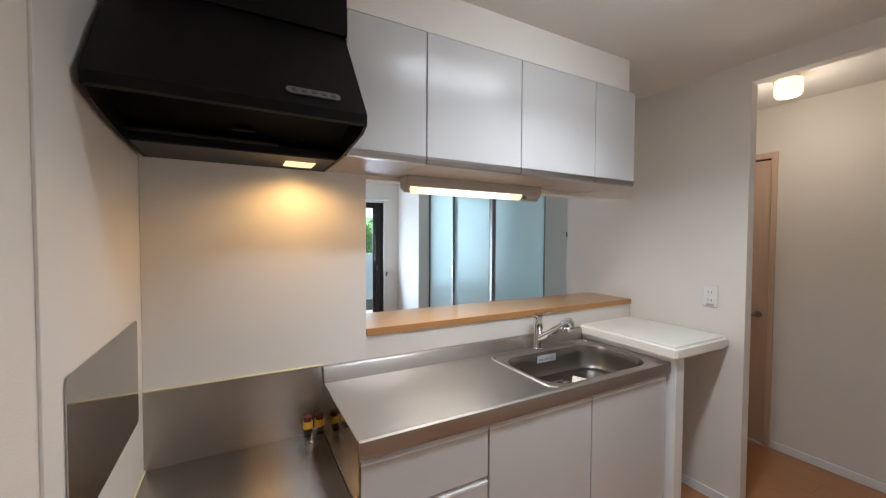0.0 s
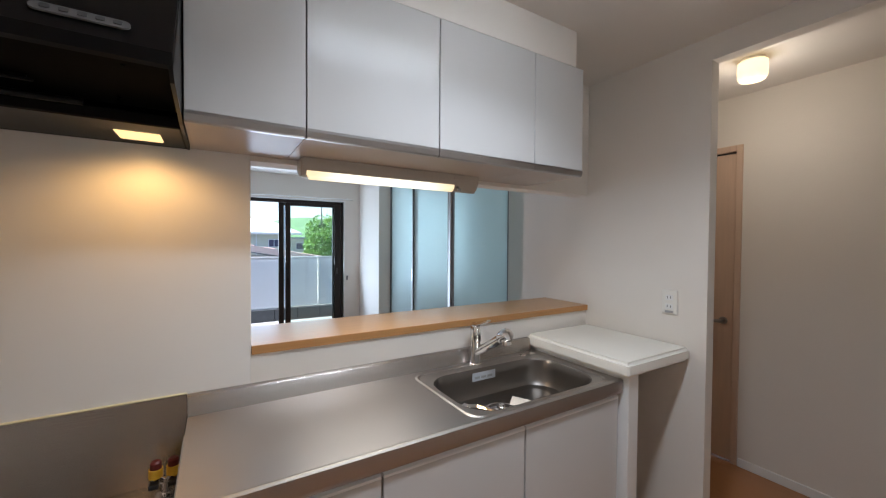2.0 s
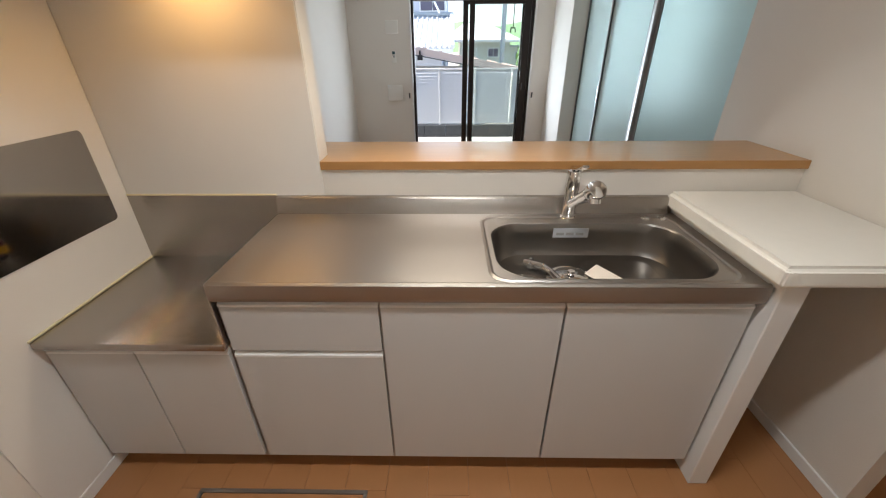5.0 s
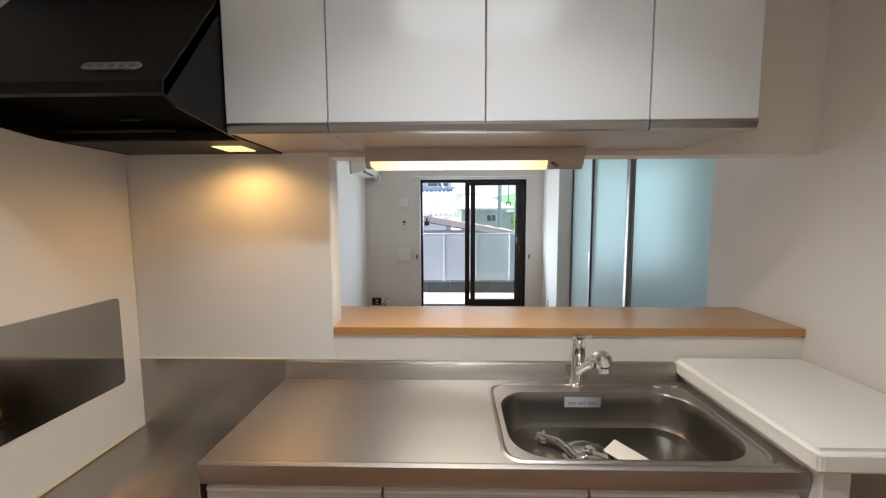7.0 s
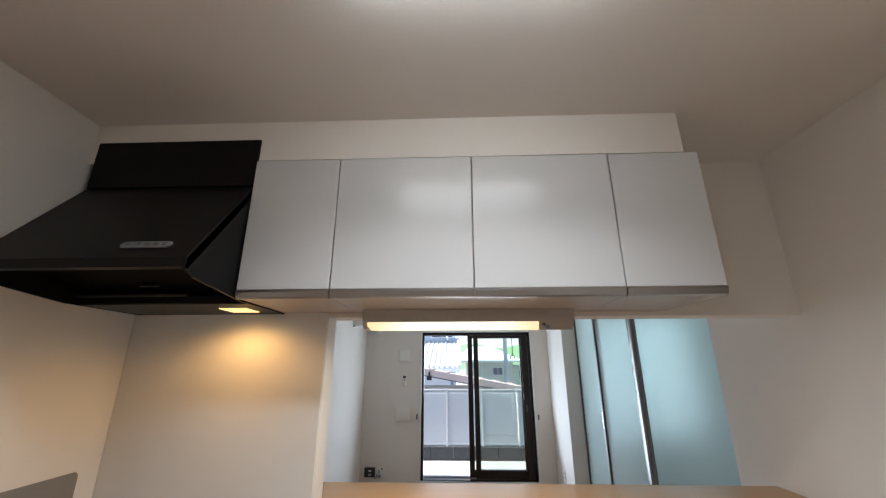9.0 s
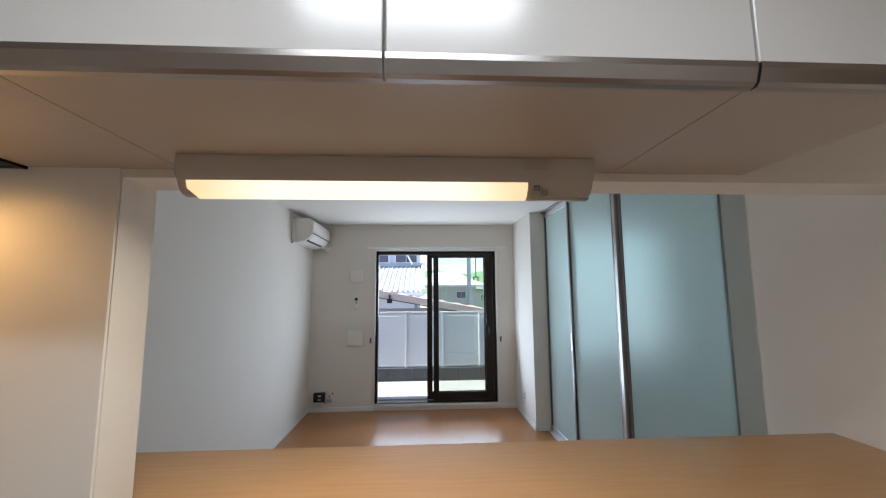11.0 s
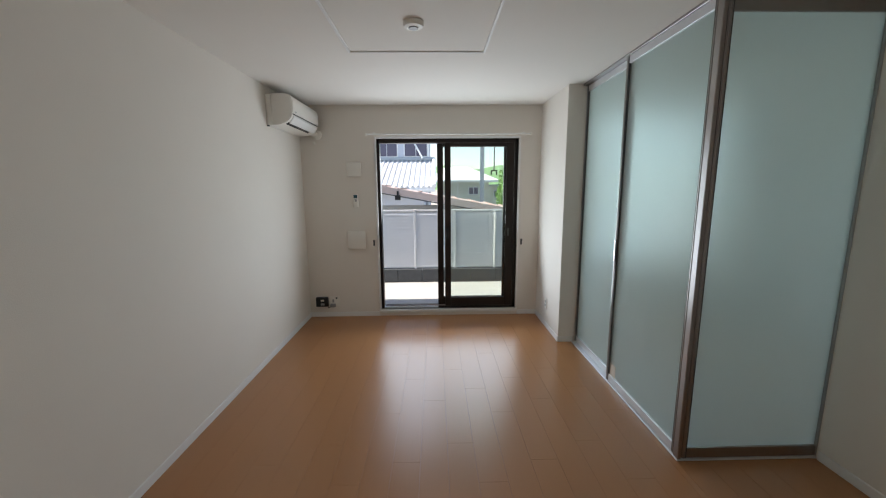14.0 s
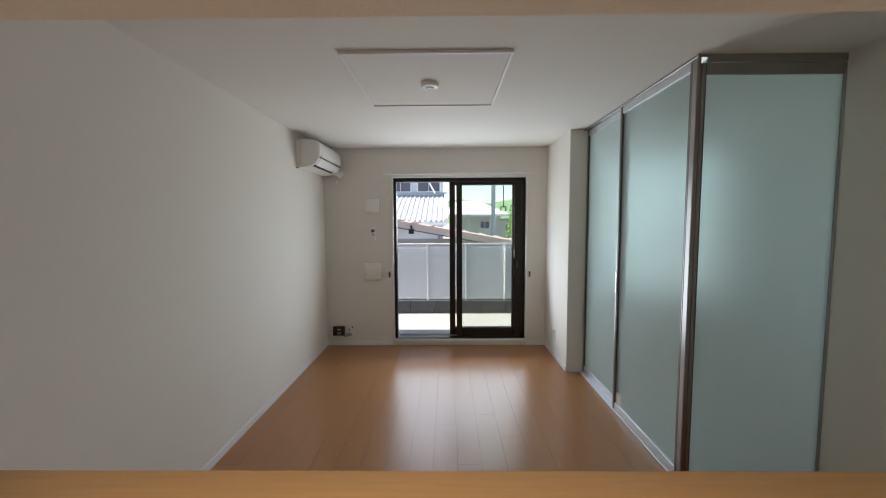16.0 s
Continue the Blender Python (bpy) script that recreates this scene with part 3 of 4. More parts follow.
def far_outlets():
    t = thing("outlet_box", (0.1, FY, 0.128), "black plastic outlet box low on the wall", "outlet box")
    part("body", boxes((0.030, 0.168, FY - 0.045, FY, 0.128, 0.240), bevel=0.008, segs=2), BLACK, t, smooth=True)
    part("window", boxes((0.088, 0.125, FY - 0.047, FY - 0.0445, 0.195, 0.215)), PAPER, t, "pale label")
    part("socket", boxes((0.085, 0.128, FY - 0.047, FY - 0.0445, 0.148, 0.172)), GREY_MID, t)
    t = thing("wall_outlet", (0.24, FY, 0.13), "white wall outlet plate with a hanging plug", "wall outlet")
    part("plate", boxes((0.178, 0.300, FY - 0.008, FY, 0.128, 0.246), bevel=0.003), PLASTIC, t)
    part("socket", boxes((0.212, 0.232, FY - 0.012, FY - 0.008, 0.172, 0.208)), GREY_MID, t)
    part("jack", rod(bmesh.new(), (0.262, FY - 0.008, 0.225), (0.262, FY - 0.022, 0.225), 0.010), GREY_DARK, t)
    part("plug", boxes((0.188, 0.250, FY - 0.035, FY - 0.008, 0.118, 0.158), bevel=0.006), GREY_MID, t)
    part("cable", tube(bmesh.new(), [(0.160, FY - 0.02, 0.138), (0.172, FY - 0.025, 0.110), (0.196, FY - 0.02, 0.125)], 0.004, n=6), BLACK, t)
    t = thing("wall_outlet", (2.597, 3.78, 0.2), "white wall outlet plate on the pier", "wall outlet")
    part("plate", boxes((2.589, 2.597, 3.745, 3.815, 0.195, 0.312), bevel=0.003), PLASTIC, t)
    for z in (0.225, 0.265):
        part("socket", boxes((2.586, 2.589, 3.765, 3.795, z, z + 0.022)), GREY_MID, t)


far_outlets()


def curtain_rail():
    t = thing("curtain_rail", (1.57, FY, 2.055), "slim white curtain rail above the window", "curtain rail")
    part("rail", boxes((0.680, 2.470, FY - 0.055, FY - 0.035, 2.050, 2.066), bevel=0.004), TRIM, t)
    for x in (0.670, 2.462):
        part("end_cap", boxes((x, x + 0.018, FY - 0.060, FY - 0.030, 2.046, 2.070), bevel=0.004), PLASTIC, t)
    for x in (0.75, 1.56, 2.38):
        part("bracket", boxes((x, x + 0.025, FY - 0.05, FY, 2.063, 2.077), bevel=0.002), TRIM, t)
    for x in (0.720, 2.404):
        h = thing("tieback_hook", (x, FY, 0.86), "small dark metal curtain tieback hook", "hook", "tieback hooks")
        part("plate", boxes((x - 0.010, x + 0.010, FY - 0.005, FY, 0.832, 0.900), bevel=0.002), GREY_DARK, h)
        part("hook", tube(bmesh.new(), [(x, FY - 0.005, 0.885), (x, FY - 0.035, 0.880), (x, FY - 0.04, 0.900)], 0.005, n=8), GREY_DARK, h)


curtain_rail()


def control_panel():
    y0, y1, z0, z1, d = 1.272, 1.380, 1.372, 1.548, 0.036
    t = thing("control_panel", (WX, 1.33, z0), "white intercom control panel with a dark screen", "control panel")
    part("back_plate", boxes((WX - 0.012, WX, y0 - 0.004, y1 + 0.004, z0 - 0.004, z1 + 0.004), bevel=0.003), PLASTIC, t)
    part("body", boxes((WX - d, WX - 0.012, y0, y1, z0, z1), bevel=0.005, segs=2), PLASTIC, t, smooth=True)
    part("screen", boxes((WX - d - 0.002, WX - d + 0.001, y0 + 0.020, y1 - 0.008, z1 - 0.072, z1 - 0.016)), LCD, t, "dark blue-grey display")
    part("speaker", lathe(bmesh.new(), (WX - d, y1 - 0.032, z1 - 0.098), [(0.013, 0), (0.011, 0.002)], n=16, axis=Matrix.Rotation(radians(-90), 4, "Y")), GREY_MID, t)
    part("button", boxes((WX - d - 0.003, WX - d + 0.001, y1 - 0.062, y1 - 0.040, z0 + 0.012, z0 + 0.036), bevel=0.002), TRIM, t)
    part("indicator", boxes((WX - d - 0.004, WX - d - 0.002, y1 - 0.054, y1 - 0.048, z0 + 0.022, z0 + 0.028)), GREY_DARK, t)


control_panel()

# ---- serving counter ----
bm = bmesh.new()
prism(bm, [(0.781, -0.010), (RX - 0.001, -0.010), (RX - 0.001, 0.336), (0.45, 0.336), (0.45, 0.101), (0.781, 0.101)], "z", 1.024, 1.056)
counter = thing("serving_counter", (1.5, 0.2, 1.024), "light beech wooden counter in the serving hatch", "counter")
part("board", bm, WOOD_TOP, counter)
for y0, y1, x0 in ((-0.0125, -0.010, 0.781), (0.336, 0.3385, 0.45)):
    part("edge_band", boxes((x0, RX - 0.001, y0, y1, 1.0242, 1.0555), bevel=0.001), WOOD_EDGE, counter, "darker wooden edge band")

# ---- kitchen: base units ----
FRONT = -0.540


def door_front(name, parent, x0, x1, z0, z1, y=FRONT, label="", strip=True):
    d = part(name, boxes((x0 + 0.002, x1 - 0.002, y, y + 0.018, z0, z1 - 0.022), bevel=0.0015), CAB_WHITE, parent, label)
    if strip:
        bm = bmesh.new()
        prism(bm, [(y - 0.001, z1 - 0.022), (y - 0.001, z1 - 0.014), (y + 0.010, z1 - 0.004), (y + 0.018, z1 - 0.004), (y + 0.018, z1 - 0.022)], "x", x0 + 0.002, x1 - 0.002)
        part("handle_strip", bm, TRIM, d, "white recessed finger grip")
    return d


def stove_unit():
    t = thing("stove_cabinet", (0.29, -0.27, 0), "low white stove cabinet with a bare stainless steel top", "base cabinet")
    part("body", boxes((KX + 0.012, 0.584, FRONT + 0.020, -0.002, 0.080, 0.614)), CARCASS, t)
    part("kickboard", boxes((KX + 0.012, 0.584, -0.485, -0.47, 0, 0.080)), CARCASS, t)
    door_front("door", t, KX + 0.014, 0.278, 0.083, 0.607)
    door_front("door", t, 0.278, 0.582, 0.083, 0.607)
    part("top", boxes((KX + 0.008, 0.587, -0.560, -0.004, 0.614, 0.642), bevel=0.004, segs=2), STEEL, t, "stainless steel top", smooth=True)
    part("backsplash", boxes((KX + 0.006, 0.588, -0.012, -0.0065, 0.642, 0.921), bevel=0.001), STEEL_UPRIGHT, t, "stainless steel backsplash")
    part("edge_bead", boxes((KX + 0.006, 0.588, -0.014, -0.006, 0.921, 0.927), bevel=0.002), SEALANT, t)
    part("side_bead", boxes((KX + 0.0062, KX + 0.0122, -0.56, -0.012, 0.642, 0.650), bevel=0.002), SEALANT, t)


stove_unit()

SX0, SX1, SZ = 0.590, 2.152, 0.880
BX0, BX1, BY0, BY1 = 1.418, 2.082, -0.515, -0.132


def sink_unit():
    t = thing("sink_cabinet", (1.37, -0.27, 0), "white sink cabinet with a drawer stack and two doors", "base cabinet")
    part("body", boxes((SX0 + 0.006, SX0 + 0.022, FRONT + 0.020, -0.002, 0.080, 0.794), (SX1 - 0.022, SX1 - 0.006, FRONT + 0.020, -0.002, 0.080, 0.794),
         (SX0 + 0.022, SX1 - 0.022, -0.016, -0.002, 0.080, 0.794), (SX0 + 0.022, SX1 - 0.022, FRONT + 0.020, -0.016, 0.080, 0.110),
         (1.062, 1.078, FRONT + 0.020, -0.016, 0.11, 0.794), (SX0 + 0.022, SX1 - 0.022, FRONT + 0.020, FRONT + 0.036, 0.754, 0.794)), CARCASS, t)
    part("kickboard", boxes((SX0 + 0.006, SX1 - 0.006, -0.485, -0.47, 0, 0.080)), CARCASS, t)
    door_front("drawer", t, SX0 + 0.006, 1.068, 0.602, 0.792)
    door_front("drawer", t, SX0 + 0.006, 1.068, 0.083, 0.597)
    door_front("door", t, 1.071, 1.609, 0.083, 0.792)
    door_front("door", t, 1.612, SX1 - 0.006, 0.083, 0.792)
    t = thing("kitchen_sink", (1.37, -0.27, 0.82), "brushed stainless steel worktop with one large sink", "sink", dz=-0.026)
    bm = bmesh.new()
    mouth = rounded(BX0, BX1, BY0, BY1, 0.115, 8)
    for loop in ([(SX0, -0.557), (SX1, -0.557), (SX1, -0.034), (SX0, -0.034)], mouth):
        vs = [bm.verts.new((x, y, SZ)) for x, y in loop]
        for p, q in zip(vs, vs[1:] + vs[:1]):
            bm.edges.new((p, q))
    bmesh.ops.triangle_fill(bm, use_beauty=True, use_dissolve=False, edges=list(bm.edges))
    cx, cy = (BX0 + BX1) / 2, (BY0 + BY1) / 2
    bmesh.ops.delete(bm, geom=[f for f in bm.faces if all(abs(v.co.x - cx) < 0.33 and abs(v.co.y - cy) < 0.195 for v in f.verts)], context="FACES_ONLY")
    for f in bm.faces:
        if f.normal.z < 0:
            f.normal_flip()
    part("worktop", bm, STEEL_TOP, t)
    bm = bmesh.new()
    prism(bm, [(-0.557, SZ - 0.001), (-0.549, SZ + 0.004), (-0.543, SZ + 0.004), (-0.536, SZ + 0.0005), (-0.536, 0.822), (-0.546, 0.818), (-0.553, 0.824), (-0.557, 0.838)], "x", SX0, SX1)
    part("front_lip", bm, STEEL_LIP, t, smooth=True)
    part("side_cheek", boxes((SX0 - 0.003, SX0, -0.553, -0.010, 0.669, SZ)), STEEL_SIDE, t, "stainless side cheek above the stove")
    bm = bmesh.new()
    prism(bm, [(-0.001, SZ - 0.01), (-0.001, 0.944), (-0.008, 0.947), (-0.026, 0.944), (-0.031, 0.936), (-0.034, 0.905), (-0.040, SZ + 0.001), (-0.040, SZ - 0.01)], "x", SX0, 2.124)
    part("backguard", bm, STEEL, t, smooth=True)
    # raised rim, then the basin
    bm = bmesh.new()
    outer = rounded(BX0 - 0.030, BX1 + 0.035, BY0 - 0.020, BY1 + 0.062, 0.055, 8)
    loops = [(outer, SZ + 0.0005), (rounded(BX0 - 0.022, BX1 + 0.027, BY0 - 0.014, BY1 + 0.054, 0.055, 8), SZ + 0.0045), (rounded(BX0 - 0.015, BX1 + 0.02, BY0 - 0.008, BY1 + 0.047, 0.055, 8), SZ + 0.001)]
    rings = [[bm.verts.new((x, y, z)) for x, y in o] for o, z in loops]
    for p, q in zip(rings, rings[1:]):
        for i in range(len(p)):
            bm.faces.new((p[i], p[(i + 1) % len(p)], q[(i + 1) % len(p)], q[i]))
    part("rim", bm, STEEL_TOP, t, smooth=True)
    bm = bmesh.new()
    steps = ((0, 0.115, SZ + 0.0005), (0.004, 0.113, SZ - 0.004), (0.010, 0.110, SZ - 0.04), (0.018, 0.105, SZ - 0.098), (0.030, 0.10, SZ - 0.118), (0.058, 0.08, SZ - 0.126))
    rings = [[bm.verts.new((x, y, z)) for x, y in rounded(BX0 + i, BX1 - i, BY0 + i, BY1 - i, r, 8)] for i, r, z in steps]
    for p, q in zip(rings, rings[1:]):
        for i in range(len(p)):
            bm.faces.new((p[i], p[(i + 1) % len(p)], q[(i + 1) % len(p)], q[i]))
    bm.faces.new(rings[-1])
    part("basin", bm, STEEL_BASIN_SHADED, t, smooth=True)
    # a lower shelf step pressed into the basin's floor
    bm = bmesh.new()
    prism(bm, rounded(1.745, 2.000, -0.440, -0.200, 0.05, 6), "z", SZ - 0.126, SZ - 0.119)
    bmesh.ops.bevel(bm, geom=list(bm.edges), offset=0.003, segments=2, affect="EDGES")
    part("pressed_step", bm, STEEL_BASIN_SHADED, t, smooth=True)
    part("label", boxes((1.66, 1.79, BY1 - 0.0165, BY1 - 0.0145, SZ - 0.050, SZ - 0.012)), SILVER_LABEL, t, "silver maker's sticker")
    for i in range(3):
        part("print", boxes((1.672 + 0.036 * i, 1.700 + 0.036 * i, BY1 - 0.0175, BY1 - 0.0163, SZ - 0.040, SZ - 0.030)), GREY_MID, t)
    # rubber stops beside the tap
    for x in (2.02, 2.085):
        part("hole_cover", lathe(bmesh.new(), (x, -0.085, SZ + 0.001), [(0.017, 0), (0.016, 0.003), (0.010, 0.005)], n=16), CHROME, t, smooth=True)


sink_unit()


def drain():
    x, y, z = 1.690, -0.315, SZ - 0.126
    t = thing("drain_basket", (x, y, z), "round steel drain strainer lid in the sink", "drain strainer", dz=-0.026)
    part("ring", lathe(bmesh.new(), (x, y, z), [(0.082, 0), (0.082, 0.004), (0.072, 0.008), (0.062, 0.004), (0.062, 0)]), CHROME, t, smooth=True)
    part("lid", lathe(bmesh.new(), (x, y, z + 0.004), [(0.060, 0), (0.058, 0.008), (0.030, 0.014), (0.012, 0.014)]), CHROME, t, smooth=True)
    part("knob", lathe(bmesh.new(), (x, y, z + 0.016), [(0.010, 0), (0.014, 0.010), (0.011, 0.016)], n=16), CHROME, t, smooth=True)
    t = thing("shower_hose", (1.60, -0.27, z), "loose chrome pull-out fitting lying in the sink", "sink fitting", dz=-0.026)
    part("handle", tube(bmesh.new(), [(1.545, -0.230, z + 0.018), (1.605, -0.265, z + 0.020), (1.625, -0.305, z + 0.020), (1.640, -0.35, z + 0.018)], 0.012), CHROME, t, smooth=True)
    part("cross", rod(bmesh.new(), (1.560, -0.260, z + 0.016), (1.575, -0.215, z + 0.016), 0.011), CHROME, t, smooth=True)
    t = solo("leaflet", boxes((-0.055, 0.055, -0.035, 0.035, 0, 0.002)), PAPER, "folded pale paper leaflet lying in the sink", "leaflet")
    t.matrix_world = pose(1.800, -0.330, z - 0.010, 8, 6, -50)


drain()


def tap():
    x, y = 1.728, -0.076
    t = thing("kitchen_tap", (x, y, SZ), "chrome single-lever kitchen tap with a pull-out spout", "tap", dz=-0.026)
    part("base", lathe(bmesh.new(), (x, y, SZ), [(0.027, 0), (0.027, 0.006), (0.023, 0.010)]), CHROME, t, smooth=True)
    part("body", lathe(bmesh.new(), (x, y, SZ + 0.008), [(0.023, 0), (0.023, 0.10), (0.026, 0.106), (0.026, 0.160), (0.023, 0.176), (0.010, 0.182)]), CHROME, t, smooth=True)
    a, b = Vector((x, y, SZ + 0.055)), Vector((x + 0.004, -0.262, SZ + 0.166))
    s = part("spout", rod(bmesh.new(), a, b, 0.017, 0.022, 20), CHROME, t, smooth=True)
    aim = (b - a).to_track_quat("Z", "Y").to_matrix().to_4x4()
    part("spray_head", lathe(bmesh.new(), b - (b - a) * 0.06, [(0.021, 0), (0.028, 0.010), (0.031, 0.030), (0.030, 0.052), (0.026, 0.062), (0.012, 0.066)], axis=aim), CHROME, s, smooth=True)
    part("nozzle", rod(bmesh.new(), (x + 0.004, -0.288, SZ + 0.172), (x + 0.004, -0.298, SZ + 0.142), 0.020, 0.018, 20), CHROME, s, "chrome spray nozzle", smooth=True)
    lv = bmesh.new()
    prism(lv, [(y + 0.024, SZ + 0.176), (y - 0.020, SZ + 0.186), (y - 0.098, SZ + 0.222), (y - 0.098, SZ + 0.230), (y - 0.020, SZ + 0.206), (y + 0.018, SZ + 0.200)], "x", x - 0.012, x + 0.018)
    bmesh.ops.bevel(lv, geom=list(lv.edges), offset=0.004, segments=2, affect="EDGES")
    part("lever", lv, CHROME, t, smooth=True)


tap()


def gas_cock():
    x, y, z = 0.535, -0.085, 0.668
    t = thing("gas_cock", (x, y, z), "twin chrome gas cock with yellow bands and red caps", "gas cock", dz=-0.026)
    part("flange", lathe(bmesh.new(), (x, y, z), [(0.028, 0), (0.028, 0.005), (0.018, 0.010)]), CHROME, t, smooth=True)
    part("stem", lathe(bmesh.new(), (x, y, z + 0.01), [(0.012, 0), (0.012, 0.03), (0.020, 0.035), (0.020, 0.05)]), CHROME, t, smooth=True)
    for s in (-1, 1):
        b = part("outlet", rod(bmesh.new(), (x, y, z + 0.045), (x + s * 0.024, y - 0.02, z + 0.075), 0.013), CHROME, t, smooth=True)
        part("knob", boxes((x + s * 0.024 - 0.014, x + s * 0.024 + 0.012, y - 0.05, y - 0.02, z + 0.050, z + 0.066), bevel=0.003), BLACK, b)
        part("tag", lathe(bmesh.new(), (x + s * 0.022, y - 0.02, z + 0.075), [(0.0185, 0), (0.0185, 0.026)], n=20), YELLOW, b, "yellow band")
        part("cap", lathe(bmesh.new(), (x + s * 0.022, y - 0.02, z + 0.101), [(0.015, 0), (0.015, 0.018), (0.010, 0.023)], n=20), RED_CAP, b, "dark red cap")


gas_cock()


def splash_plate():
    bm = bmesh.new()
    prism(bm, rounded(-0.668, -0.090, 0.858, 1.192, 0.018, 5), "x", KX + 0.0075, KX + 0.0105)
    solo("splash_plate", bm, STEEL_SIDE, "stainless steel splash plate on the side wall by the stove", "splash plate")


splash_plate()


def side_counter():
    t = thing("side_counter", (2.4, -0.28, 0), "white side counter over an open bin space", "counter")
    part("leg_panel", boxes((2.158, 2.228, -0.580, -0.002, 0, 0.872), bevel=0.003), TRIM, t)
    bm = bmesh.new()
    prism(bm, [(2.126, -0.001), (RX - 0.001, -0.001), (RX - 0.001, -0.598), (2.138, -0.598), (2.130, -0.595), (2.126, -0.586)], "z", 0.872, 0.938)
    bmesh.ops.bevel(bm, geom=list(bm.edges), offset=0.014, segments=3, affect="EDGES")
    part("top", bm, COUNTER_WHITE, t, "cream white laminate top", smooth=True)


side_counter()


def wall_outlet():
    t = thing("wall_outlet", (RX, -0.50, 1.11), "white double wall outlet above the side counter", "wall outlet", dz=-0.026)
    part("plate", boxes((RX - 0.009, RX, -0.537, -0.463, 1.108, 1.228), bevel=0.003), PLASTIC, t)
    for z in (1.133, 1.178):
        part("socket", boxes((RX - 0.0115, RX - 0.009, -0.518, -0.482, z, z + 0.026), bevel=0.001), TRIM, t)
        for dy in (-0.008, 0.008):
            part("slot", boxes((RX - 0.0122, RX - 0.0112, -0.501 + dy, -0.498 + dy, z + 0.008, z + 0.02)), GREY_DARK, t)
    part("earth_terminal", boxes((RX - 0.012, RX - 0.009, -0.52, -0.48, 1.115, 1.126)), GREY_MID, t)


wall_outlet()

# ---- kitchen: wall units ----


def wall_cabinet(x0, x1, split):
    t = thing("wall_cabinet", ((x0 + x1) / 2, -0.18, 1.765), "white laminate wall cabinet with a metal grip strip", "wall cabinet", "wall cabinets over the hatch", dz=-0.026)
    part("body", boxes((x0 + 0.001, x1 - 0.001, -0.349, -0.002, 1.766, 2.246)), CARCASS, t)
    for a, b in zip([x0] + split, split + [x1]):
        d = part("door", boxes((a + 0.002, b - 0.002, -0.369, -0.351, 1.790, 2.246), bevel=0.0015), CAB_WHITE, t)
        bm = bmesh.new()
        prism(bm, [(-0.371, 1.790), (-0.371, 1.782), (-0.366, 1.766), (-0.361, 1.762), (-0.351, 1.762), (-0.351, 1.790)], "x", a + 0.002, b - 0.002)
        part("grip_strip", bm, ALU_STRIP, d, "brushed metal grip strip")


wall_cabinet(0.602, 0.899, [])
wall_cabinet(0.899, 1.809, [1.349])
wall_cabinet(1.809, 2.108, [])


def under_lamp():
    t = thing("under_cabinet_lamp", (1.33, -0.05, 1.739), "slim under-cabinet fluorescent lamp, switched on", "lamp")
    bm = bmesh.new()
    prism(bm, [(-0.003, 1.739), (-0.003, 1.692), (-0.050, 1.6685), (-0.066, 1.6705), (-0.0765, 1.681), (-0.083, 1.694), (-0.091, 1.705), (-0.093, 1.739)], "x", 0.938, 1.728)
    bmesh.ops.bevel(bm, geom=[e for e in bm.edges if abs(e.verts[0].co.x - e.verts[1].co.x) < 1e-6], offset=0.004, segments=2, affect="EDGES")
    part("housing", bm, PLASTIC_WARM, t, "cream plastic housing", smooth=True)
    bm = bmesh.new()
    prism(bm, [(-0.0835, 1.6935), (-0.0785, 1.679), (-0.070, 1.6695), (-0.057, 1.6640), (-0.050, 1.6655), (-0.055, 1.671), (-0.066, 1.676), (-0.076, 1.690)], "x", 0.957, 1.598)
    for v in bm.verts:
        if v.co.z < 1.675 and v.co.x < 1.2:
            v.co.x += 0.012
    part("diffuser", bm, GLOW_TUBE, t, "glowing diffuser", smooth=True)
    part("switch", boxes((1.622, 1.640, -0.078, -0.066, 1.668, 1.682), bevel=0.003), GREY_MID, t)
    part("pull_eye", rod(bmesh.new(), (1.612, -0.079, 1.684), (1.620, -0.084, 1.682), 0.005, n=10), GREY_SOFT, t)
    part("rating_label", boxes((1.590, 1.632, -0.0945, -0.0925, 1.716, 1.732)), CARCASS, t, "small pale rating label")
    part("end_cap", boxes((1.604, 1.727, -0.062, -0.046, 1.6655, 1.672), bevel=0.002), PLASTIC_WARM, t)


under_lamp()


